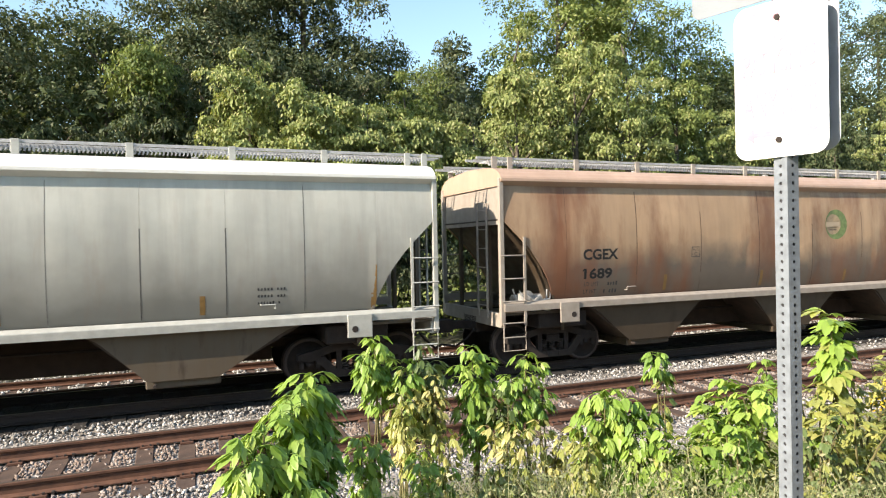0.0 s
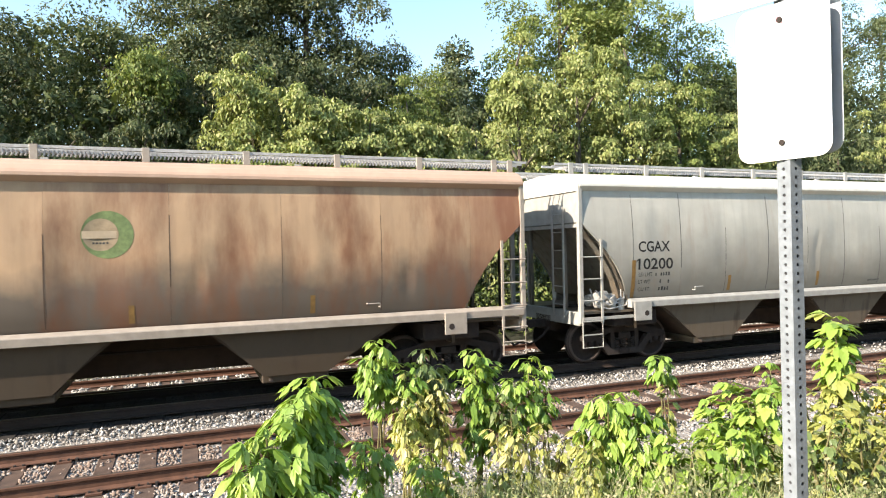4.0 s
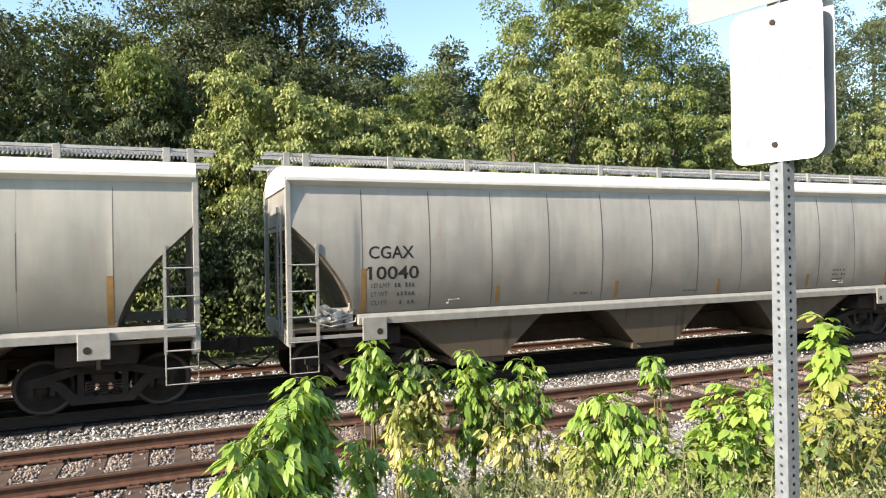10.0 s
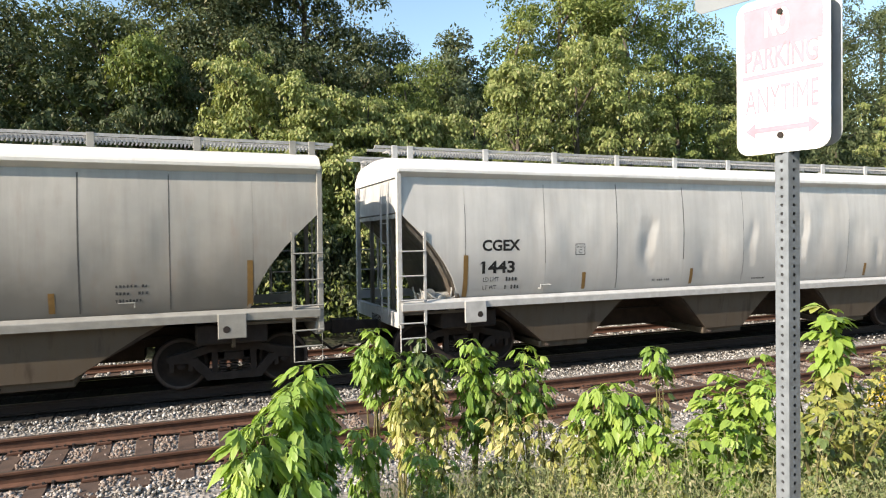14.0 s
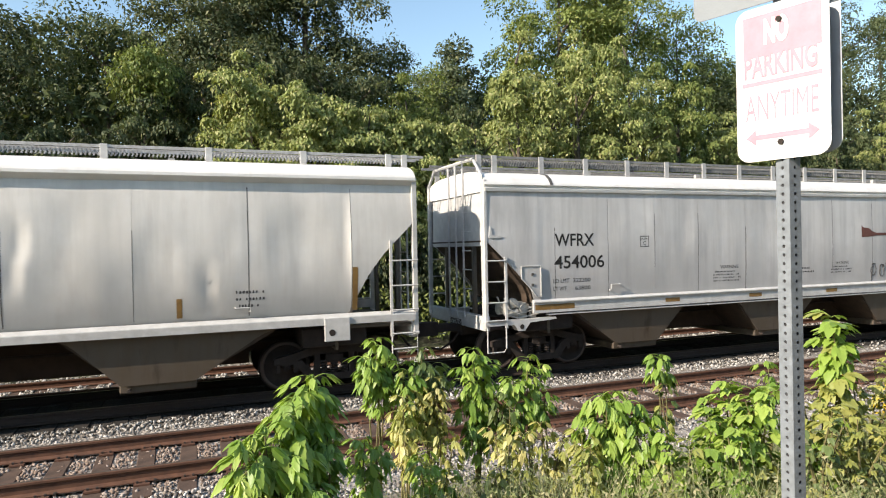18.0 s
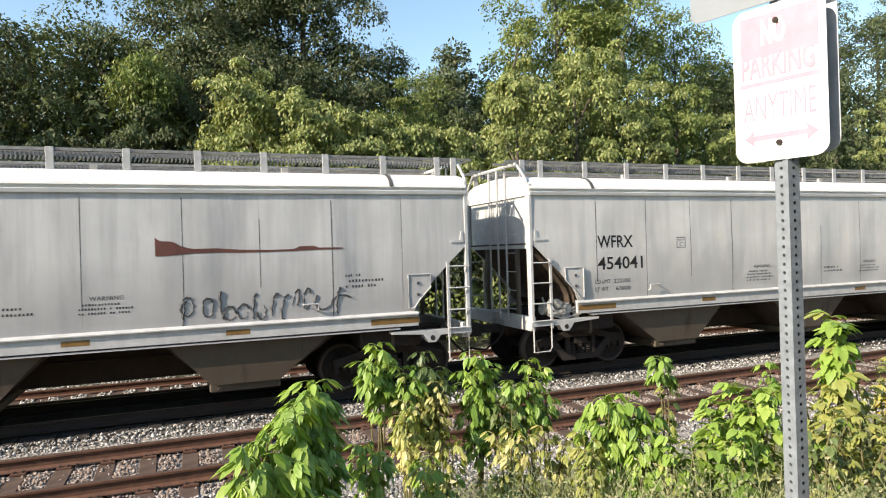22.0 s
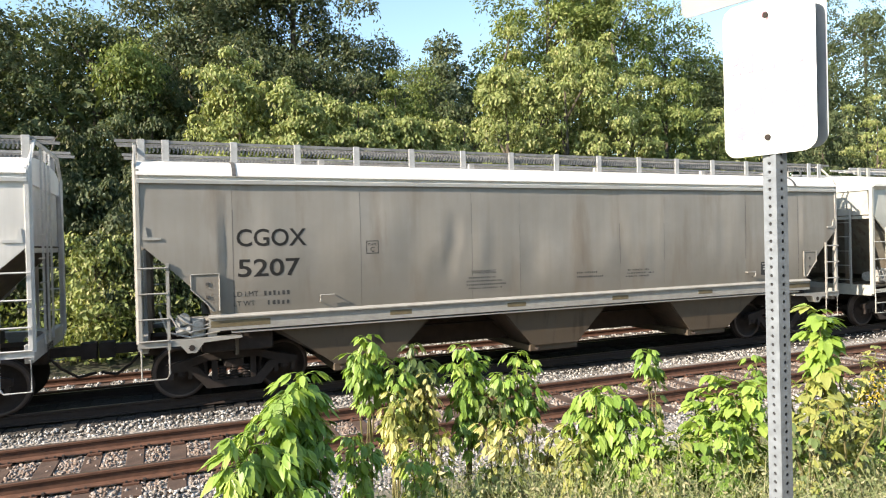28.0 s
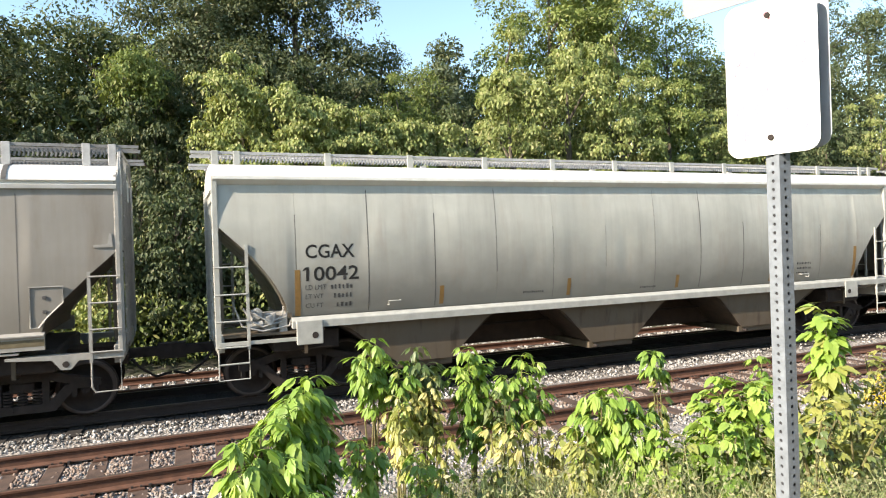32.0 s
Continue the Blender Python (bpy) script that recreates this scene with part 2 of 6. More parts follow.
def build_ground():
    xs = [-400, -120, -40] + [-20 + 0.5 * i for i in range(161)] + [80, 160, 400]
    ys = [-400, -120, -50, -30] + [-22 + 0.4 * i for i in range(96)] + [20, 30, 60, 160, 400]
    bm = bmesh.new()
    grid = [[bm.verts.new((x, y, bank(x, y))) for x in xs] for y in ys]
    for j in range(len(ys) - 1):
        for i in range(len(xs) - 1):
            bm.faces.new((grid[j][i], grid[j][i + 1], grid[j + 1][i + 1], grid[j + 1][i]))
    ob = smooth(part("ground", bm, ground_material()))
    return tagged(ob, "grey ballast track bed running into weedy earth bank", "ground", kind="structure")


build_ground()


def arrays(name, verts, faces):
    """A mesh from numpy arrays of places and of triangles or quads."""
    me = bpy.data.meshes.new(name)
    k = faces.shape[1]
    me.vertices.add(len(verts))
    me.vertices.foreach_set("co", verts.astype(np.float32).ravel())
    me.loops.add(faces.size)
    me.loops.foreach_set("vertex_index", faces.astype(np.int32).ravel())
    me.polygons.add(len(faces))
    me.polygons.foreach_set("loop_start", np.arange(0, faces.size, k, dtype=np.int32))
    me.update(calc_edges=True)
    me.validate()
    return me


def turns(rng, n, tilt=1.0):
    """n random turns as matrices."""
    q = rng.normal(size=(n, 4)) * np.array([1, tilt, tilt, 1])
    q /= np.linalg.norm(q, axis=1)[:, None]
    w, x, y, z = q.T
    return np.stack([1 - 2 * (y * y + z * z), 2 * (x * y - z * w), 2 * (x * z + y * w),
                     2 * (x * y + z * w), 1 - 2 * (x * x + z * z), 2 * (y * z - x * w),
                     2 * (x * z - y * w), 2 * (y * z + x * w), 1 - 2 * (x * x + y * y)], 1).reshape(n, 3, 3)


def build_ballast():
    """Loose crushed stone along the nearest tracks."""
    rng = np.random.default_rng(4)
    cube = np.array([(x, y, z) for x in (-1, 1) for y in (-1, 1) for z in (-1, 1)], float)
    quads = np.array([(0, 1, 3, 2), (4, 6, 7, 5), (0, 4, 5, 1), (2, 3, 7, 6), (0, 2, 6, 4), (1, 5, 7, 3)])
    spots = []
    for n, xa, xb, ya, yb in ((23000, -4.5, 6, -5.9, -1.25), (13000, 6, 14, -5.9, -1.25), (4500, 14, 30, -5.9, -0.8), (26000, -5, 16, 1.2, 5.9), (9000, 16, 34, 1.2, 5.9)):
        spots.append(np.stack([rng.uniform(xa, xb, n), rng.uniform(ya, yb, n)], 1))
    p = np.concatenate(spots)
    keep = np.ones(len(p), bool)
    for c in (-TRACK_GAP, LOW_TRACK):
        on_tie = (np.abs(p[:, 1] - c) < 1.3) & (np.abs((p[:, 0] / TIE_STEP) % 1.0 - 0.5) > 0.5 - 0.13 / TIE_STEP)
        rail = np.abs(np.abs(p[:, 1] - c) - 0.752) < 0.1
        keep &= ~(on_tie & (rng.random(len(p)) > 0.04)) & ~rail
    p = p[keep]
    n = len(p)
    z = np.array([bank(x, y) for x, y in p])
    size = rng.uniform(0.010, 0.024, n) * np.where(p[:, 1] > 0, 1.35, 1.0)
    shape = cube[None] * rng.uniform(0.55, 1.25, (n, 8, 1)) * rng.uniform(0.6, 1.15, (n, 1, 3))
    v = np.einsum("nij,nkj->nki", turns(rng, n), shape) * size[:, None, None]
    v += np.stack([p[:, 0], p[:, 1], z + np.where(p[:, 1] > 0, 0.036, 0.012)], 1)[:, None, :]
    f = (quads[None] + 8 * np.arange(n)[:, None, None]).reshape(-1, 4)
    m = Nodes("crushed grey stone", 0.9)
    grey = m.ramp(m.island(), (0.0, (0.08, 0.07, 0.06)), (0.4, (0.22, 0.205, 0.185)), (0.75, (0.37, 0.35, 0.325)), (1.0, (0.62, 0.60, 0.57)))
    rusty = m.mix(0.62, grey, (0.205, 0.13, 0.092))
    near = m.ramp(m.math("DIVIDE", m.math("ABSOLUTE", m.math("ADD", m.axis(1), TRACK_GAP)), 2.0), (0.45, 1.0), (0.75, 0.0))
    m.colour(m.mix(near, grey, rusty)).bump(m.noise(60, 4), 0.4, 0.004)
    ob = mesh_part("ballast", arrays("ballast", v.reshape(-1, 3), f), m.m)
    tagged(ob, "loose crushed grey ballast stones along the rails", "ballast", kind="stuff")


TIE_STEP = 0.535
build_ballast()


def rail_profile(y):
    return [(y - 0.07, -0.172), (y + 0.07, -0.172), (y + 0.07, -0.160), (y + 0.012, -0.135), (y + 0.010, -0.045), (y + 0.035, -0.035),
            (y + 0.036, -0.008), (y + 0.028, 0.0), (y - 0.028, 0.0), (y - 0.036, -0.008), (y - 0.035, -0.035), (y - 0.010, -0.045), (y - 0.012, -0.135), (y - 0.07, -0.160)]


def track(c, label, near, steel=None, wood=None, z=0.0):
    """One track: two rails on plates and timber ties."""
    t = new("railway_track")
    tagged(t, label, "track", "parallel railway tracks", "structure")
    t.location = (0, c, z)
    for y in (-0.752, 0.752):
        rail = shared("rail", "rail%.1f%.1f" % (y, c), lambda: prism(rail_profile(y), "x", -60, 110), steel or RAIL_RUST, t)
        shared("rail_head", "head%.1f" % y, lambda: box(-60, 110, y - 0.026, y + 0.026, -0.002, 0.0015), RAIL_TOP, rail)
    rng = random.Random(int(c * 10) + 60)
    first = -int(6 / TIE_STEP)
    last = int(34 / TIE_STEP)
    for i in range(first, last):
        k = rng.randrange(3)
        tie = shared("tie", "tie%d%s" % (k, wood),  lambda: box(-0.115, 0.115, -1.3 - 0.03 * k, 1.3 - 0.02 * k, -0.36, -0.190, None, 0.012), wood or TIE_WOOD, t, at=(i * TIE_STEP, rng.uniform(-0.05, 0.05), rng.uniform(-0.012, 0.0)))
        tie.rotation_euler.z = rng.uniform(-0.03, 0.03)
        if near:
            for y in (-0.752, 0.752):
                shared("tie_plate", "plate", lambda: box(-0.09, 0.09, -0.16, 0.16, -0.192, -0.168), RAIL_RUST, t, at=(i * TIE_STEP, y, 0))
    bm = bmesh.new()
    for i in list(range(-110, first)) + list(range(last, 200)):
        box(i * TIE_STEP - 0.115, i * TIE_STEP + 0.115, -1.3, 1.3, -0.36, -0.192, bm)
    tagged(part("far_ties", bm, TIE_WOOD, t), kind="stuff")
    if near:
        bm = bmesh.new()
        for i in range(first, last):
            for y in (-0.752, 0.752):
                for dx, dy in ((-0.05, -0.095), (0.05, -0.095), (-0.05, 0.095), (0.05, 0.095)):
                    box(i * TIE_STEP + dx - 0.013, i * TIE_STEP + dx + 0.013, y + dy - 0.016, y + dy + 0.016, -0.17, -0.145, bm)
            if i % 2:
                for y in (-0.752, 0.752):
                    box(i * TIE_STEP + 0.13, i * TIE_STEP + 0.16, y - 0.10, y + 0.10, -0.20, -0.15, bm)
        tagged(part("spikes", bm, STEEL_DARK, t, "dark spikes and rail anchors"), kind="stuff")
    return t


track(-TRACK_GAP, "empty rusty railway track on dark timber ties", True)
# rails and ties here are darkened too, for the shade beneath the cars
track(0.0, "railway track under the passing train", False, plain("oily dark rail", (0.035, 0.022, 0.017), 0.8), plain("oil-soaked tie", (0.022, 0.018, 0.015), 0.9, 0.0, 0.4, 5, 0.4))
track(LOW_TRACK, "empty railway track lying lower behind the train", False, z=LOW_RAIL)
# ---- the train: ten covered hopper cars ----
def written(words, weight=0.014):
    """A flat mesh of the words, one unit high, from the built-in font."""
    cu = bpy.data.curves.new("lettering", "FONT")
    cu.body, cu.size, cu.extrude, cu.offset, cu.resolution_u = words, 1.0, 0.0, weight, 3
    ob = new("lettering", cu)
    me = bpy.data.meshes.new_from_object(ob.evaluated_get(bpy.context.evaluated_depsgraph_get()))
    bpy.data.objects.remove(ob)
    bpy.data.curves.remove(cu)
    xs = [v.co.x for v in me.vertices]
    ys = [v.co.y for v in me.vertices]
    me.transform(Matrix.Diagonal((1 / (max(xs) - min(xs)), 1 / (max(ys) - min(ys)), 1, 1)) @ Matrix.Translation((-min(xs), -min(ys), 0)))
    if words[0] == "1":
        bm = bmesh.new()
        bm.from_mesh(me)
        bm.faces.new([bm.verts.new((x, y, 0)) for x, y in ((0.0, 1.0), (-0.055, 0.80), (-0.055, 0.70), (0.0, 0.83))])
        bm.to_mesh(me)
        bm.free()
    return me


WORDS = {w: written(w) for w in ("CGEX", "1689", "CGAX", "10200", "10040", "1443", "WFRX", "454006", "454041", "CGOX", "5207",
                                 "10042")}
WORDS.update({w: written(w, 0.0) for w in ("LD LMT", "LT WT", "CU FT", "C", "WARNING", "222200", "63800", "PLATE")})
WORDS.update({w: written(w, 0.03) for w in ("CGEX", "1689", "1443")})
WORDS.update({"NO": written("NO", 0.05), "PARKING": written("PARKING", 0.03), "ANYTIME": written("ANYTIME", 0.0)})


def lettering(words, x, y, z, wide, high, material, parent, name="lettering", skin=None):
    """Words on the roadside face of a car: x and z of the lower left corner."""
    me = WORDS[words].copy()
    me.transform(Matrix(((wide, 0, 0, x), (0, 0, 1, y), (0, high, 0, z), (0, 0, 0, 1))))
    if skin:
        laid_on(me, skin)
    me.materials.clear()
    return mesh_part(name, me, material, parent)


def sheet(rects, skin=None, y=0.0):
    """Flat rectangles (x0, x1, z0, z1) facing the road, cut fine enough to follow the sheet."""
    bm = bmesh.new()
    for x0, x1, z0, z1 in rects:
        n = max(1, int((z1 - z0) / 0.12))
        col = [(bm.verts.new((x0, y, z0 + (z1 - z0) * k / n)), bm.verts.new((x1, y, z0 + (z1 - z0) * k / n))) for k in range(n + 1)]
        for a, b in zip(col, col[1:]):
            bm.faces.new((a[0], a[1], b[1], b[0]))
    return laid_on(bm, skin) if skin else bm


def bars(x, y, z, wide, high, count, material, parent, rng, name="stencil", skin=None):
    """Small unreadable stencilled figures."""
    step = wide / count
    rects = [(x + i * step, x + i * step + step * rng.uniform(0.4, 0.65), z, z + high * rng.uniform(0.75, 1.0)) for i in range(count) if rng.random() < 0.9]
    return tagged(part(name, sheet(rects, skin, y), material, parent), kind="stuff")


ROUND_SIDE = ((1.44, 1.435), (1.52, 1.464), (1.62, 1.494), (1.75, 1.523), (1.9, 1.546), (2.1, 1.567), (2.35, 1.581), (2.6, 1.586), (2.85, 1.582), (3.05, 1.573), (3.25, 1.559), (3.4, 1.545), (3.55, 1.528), (3.7, 1.507), (3.86, 1.48))
FLAT_SIDE = ((1.44, 1.535), (1.7, 1.55), (2.1, 1.565), (2.6, 1.575), (3.1, 1.572), (3.5, 1.565), (3.74, 1.556))
ROUND_CUT = ((0.03, 3.14), (0.32, 2.86), (0.66, 2.52), (0.93, 2.17), (1.12, 1.84), (1.22, 1.58), (1.25, 1.44))
FLAT_CUT = ((0.03, 2.74), (0.40, 2.40), (0.75, 2.05), (1.0, 1.80), (1.10, 1.62), (1.13, 1.44))


def along(curve, v, a=0, b=1):
    """Value of a piecewise-linear curve."""
    for p, q in zip(curve, curve[1:]):
        if (v - p[a]) * (v - q[a]) <= 0 and p[a] != q[a]:
            return p[b] + (q[b] - p[b]) * (v - p[a]) / (q[a] - p[a])
    return curve[0][b] if abs(v - curve[0][a]) < abs(v - curve[-1][a]) else curve[-1][b]


def car_skin(half, face, edges, dent, pillow, seed, creases=()):
    """How far out the roadside sheet lies at a place: the section, broad dents pushed in, a few sharp knocks and creases."""
    rng = random.Random(seed * 31 + 7)
    knocks = [(rng.uniform(-half + 2.2, half - 2.2), rng.uniform(1.8, 3.2), rng.uniform(0.16, 0.42), rng.uniform(0.5, 1.5), rng.uniform(0.4, 1.0)) for k in range(7)]

    def skin(x, z):
        y = along(face, z)
        if half - abs(x) < 1.3:
            return y
        body = math.sin(math.pi * min(1, max(0, (z - 1.45) / 2.4)))
        wave = 0.75 * noise.noise((x * 0.45, z * 0.5, seed * 3.7)) + 0.55 * noise.noise((x * 1.25, z * 0.55, seed * 1.3)) + 0.28 * noise.noise((x * 3.1, z * 1.2, seed * 2.3))
        y += dent * body * min(0.10, wave - 0.12)
        for a, b in zip(edges, edges[1:]):
            if a <= x < b:
                y -= pillow * body * math.sin(math.pi * (x - a) / (b - a)) ** 2
        for cx, z0, z1, deep, reach in creases:
            away = cx + half * -1 - x + 0.06 * math.sin(5 * z)
            if 0 < away < reach and z0 < z < z1:
                y -= deep * (1 - away / reach) ** 2 * math.sin(math.pi * (z - z0) / (z1 - z0)) ** 0.6
        for kx, kz, kr, kt, kd in knocks:
            y -= 0.4 * dent * kd * body * math.exp(-((x - kx) / kr) ** 2 - ((z - kz) / (kr * (1 + kt))) ** 2)
        return y
    return skin


def side_panel(x0, x1, half, cut, ztop, skin, nx=20, nz=18):
    """One welded sheet of a car side between two seams, edges turned in."""
    bm = bmesh.new()
    rows = []
    for i in range(nx + 1):
        x = x0 + 0.0015 + (x1 - x0 - 0.003) * i / nx
        d = half - abs(x)
        zlow = along(cut, d) if d < cut[-1][0] else 1.44
        rows.append([bm.verts.new((x, -skin(x, z), z)) for z in [zlow + (ztop - zlow) * k / nz for k in range(nz + 1)]])
    for i in range(nx):
        for k in range(nz):
            bm.faces.new((rows[i][k], rows[i + 1][k], rows[i + 1][k + 1], rows[i][k + 1]))
    rim = [r[0] for r in rows] + rows[-1][1:] + [r[-1] for r in rows[-2::-1]] + rows[0][-2:0:-1]
    edge = [bm.verts.new(v.co) for v in rim]
    back = [bm.verts.new((v.co.x, v.co.y + 0.03, v.co.z)) for v in rim]
    for i in range(len(rim)):
        j = (i + 1) % len(rim)
        bm.faces.new((edge[j], edge[i], back[i], back[j]))
    return bm


def laid_on(bm_or_mesh, skin, proud=0.003):
    """Lay flat marks on the sheet: every place is moved out to just above the skin."""
    vs = bm_or_mesh.verts if isinstance(bm_or_mesh, bmesh.types.BMesh) else bm_or_mesh.vertices
    for v in vs:
        v.co.y = -skin(v.co.x, v.co.z) - proud
    return bm_or_mesh


def bay_shell(x, left, right, z0=0.44, z1=1.28):
    """The sloping inside of a hopper bay: wide under the sill (left and right of x), narrow at the outlet."""
    bm = bmesh.new()
    lo = [bm.verts.new((x + sx * 0.55, sy * 1.355, z0 + 0.01)) for sx, sy in ((-1, -1), (1, -1), (1, 1), (-1, 1))]
    hi = [bm.verts.new((x + (right if sx > 0 else -left), sy * 1.435, z1)) for sx, sy in ((-1, -1), (1, -1), (1, 1), (-1, 1))]
    for i in range(4):
        bm.faces.new((lo[i], lo[(i + 1) % 4], hi[(i + 1) % 4], hi[i]))
    bm.faces.new(lo[::-1])
    bm.faces.new(hi)
    return bm


def bay_side(x, left, right, y, z0=0.44, z1=1.28):
    """The outer sheet of a bay: straight legs that sweep out in a curve under the sill."""
    def leg(s, reach):
        top, low = s * (reach + 0.06), s * 0.57
        pts = [(low, z0), (low + (top - low) * 0.30, z0 + 0.30), (low + (top - low) * 0.52, z0 + 0.52), (low + (top - low) * 0.64, z0 + 0.64),
               (low + (top - low) * 0.75, z0 + 0.735), (low + (top - low) * 0.88, z0 + 0.80), (top, z1)]
        return [(x + u, v) for u, v in pts]
    ring = leg(-1, left)[::-1] + leg(1, right)
    bm = bmesh.new()
    for out in (0.0, -0.02):
        bm.faces.new([bm.verts.new((u, y * (1.38 + 0.085 * (v - z0) / (z1 - z0) + out), v)) for u, v in ring])
    bm.verts.ensure_lookup_table()
    n = len(ring)
    for i in range(n):
        j = (i + 1) % n
        bm.faces.new((bm.verts[i], bm.verts[j], bm.verts[n + j], bm.verts[n + i]))
    bmesh.ops.recalc_face_normals(bm, faces=bm.faces)
    return bm


def wheelset_mesh():
    """Two wheels on an axle with bearing caps; the axle lies at the origin."""
    bm = bmesh.new()
    n = 40
    prof = ((0.0, -1.02), (0.075, -1.02), (0.085, -0.97), (0.09, -0.86), (0.16, -0.85), (0.19, -0.80), (0.37, -0.775), (0.395, -0.83), (0.452, -0.83), (0.457, -0.80),
            (0.460, -0.73), (0.485, -0.715), (0.485, -0.695), (0.40, -0.69), (0.20, -0.70), (0.10, -0.68), (0.09, 0.0))
    for s in (1, -1):
        rings = []
        for r, y in prof:
            rings.append([bm.verts.new((r * math.cos(2 * math.pi * k / n), s * y, r * math.sin(2 * math.pi * k / n))) for k in range(n)] if r else
                         [bm.verts.new((0, s * y, 0))] * n)
        for j in range(len(prof) - 1):
            for k in range(n):
                vs = []
                for v in (rings[j][k], rings[j][(k + 1) % n], rings[j + 1][(k + 1) % n], rings[j + 1][k]):
                    if v not in vs:
                        vs.append(v)
                f = bm.faces.new(vs)
                f.material_index = 1 if 7 <= j <= 9 else 0
    for s in (1, -1):
        for k in range(3):
            a = 2 * math.pi * k / 3
            disc(0.05 * math.cos(a), s * 1.02, 0.05 * math.sin(a), 0.014, s * 1.04, 6, bm)
    bmesh.ops.recalc_face_normals(bm, faces=bm.faces)
    me = bpy.data.meshes.new("wheelset")
    bm.to_mesh(me)
    bm.free()
    me.materials.append(STEEL_DARK)
    me.materials.append(TREAD)
    return me


WHEELSET = wheelset_mesh()


def side_frame():
    """Cast truck side frame with its spring window and pedestals."""
    bm = bmesh.new()
    prism([(-1.12, 0.63), (-0.80, 0.70), (-0.42, 0.80), (0.42, 0.80), (0.80, 0.70), (1.12, 0.63), (1.12, 0.52), (0.78, 0.56), (0.40, 0.67), (-0.40, 0.67), (-0.78, 0.56), (-1.12, 0.52)], "y", -0.07, 0.07, bm)
    prism([(-0.82, 0.58), (-0.62, 0.58), (-0.36, 0.30), (0.36, 0.30), (0.62, 0.58), (0.82, 0.58), (0.46, 0.17), (-0.46, 0.17)], "y", -0.06, 0.06, bm)
    for s in (-1, 1):
        box(s * 0.33 - 0.05, s * 0.33 + 0.05, -0.05, 0.05, 0.28, 0.70, bm)
        box(s * 0.89 - 0.14, s * 0.89 + 0.14, -0.05, 0.05, 0.50, 0.60, bm)
        box(s * 0.89 - 0.19, s * 0.89 - 0.12, -0.05, 0.05, 0.36, 0.56, bm)
        box(s * 0.89 + 0.12, s * 0.89 + 0.19, -0.05, 0.05, 0.36, 0.56, bm)
        box(s * 0.14 - 0.02, s * 0.14 + 0.02, -0.075, -0.06, 0.19, 0.29, bm)
    return bm


def spring():
    bm = bmesh.new()
    for k in range(5):
        z = 0.31 + 0.05 * k
        prism([(0.075 * math.cos(2 * math.pi * i / 10), 0.075 * math.sin(2 * math.pi * i / 10)) for i in range(10)], "z", z, z + 0.03, bm)
    return bm


def truck(car, x):
    t = shared("truck", "bolster", lambda: box(-0.17, 0.17, -1.05, 1.05, 0.50, 0.66, None, 0.02), STEEL_DARK, car, "dark cast-steel two-axle truck", (x, 0, 0))
    for y in (-1.0, 1.0):
        shared("side_frame", "side_frame", side_frame, STEEL_DARK, t, at=(0, y, 0))
        for dx in (-0.2, 0.0, 0.2):
            shared("spring", "spring", spring, STEEL_DARK, t, at=(dx, y * 0.99, 0))
    for dx in (-0.889, 0.889):
        w = mesh_part("wheelset", WHEELSET, None, t)
        w.location = (dx, 0, 0.457)
        smooth(w) if not WHEELSET.polygons[0].use_smooth else None
        wheelsets.append(w)
    shared("brake_beam", "brake_beam", lambda: tube([(0, -0.75, 0.38), (0, 0.75, 0.38)], 0.04), STEEL_DARK, t, at=(0.33, 0, 0))
    return t


def deep_grating(half, flat):
    """A running board: an edge bar along each side, close bowed slats between them, and two bearers."""
    bm = bmesh.new()
    for y in (-0.27, 0.27):
        box(-half - 0.32, half + 0.32, y - 0.014, y + 0.014, -0.040, 0.010, bm)
    for y in (-0.12, 0.12):
        box(-half - 0.30, half + 0.30, y - 0.01, y + 0.01, -0.060, -0.030, bm)
    low = -0.19 if flat else -0.165
    for i in range(int(2 * half / 0.064)):
        x = -half + 0.064 * i
        m = (low - 0.085) / 2
        prism([(x, low), (x + 0.016, m), (x, -0.085), (x + 0.020, -0.085), (x + 0.038, m), (x + 0.020, low)], "y", -0.25, -0.17, bm)
        box(x, x + 0.016, -0.165, 0.26, -0.075, -0.045, bm)
    return bm


def rod(points, r=0.016):
    return lambda: tube(points, r, None, 6)


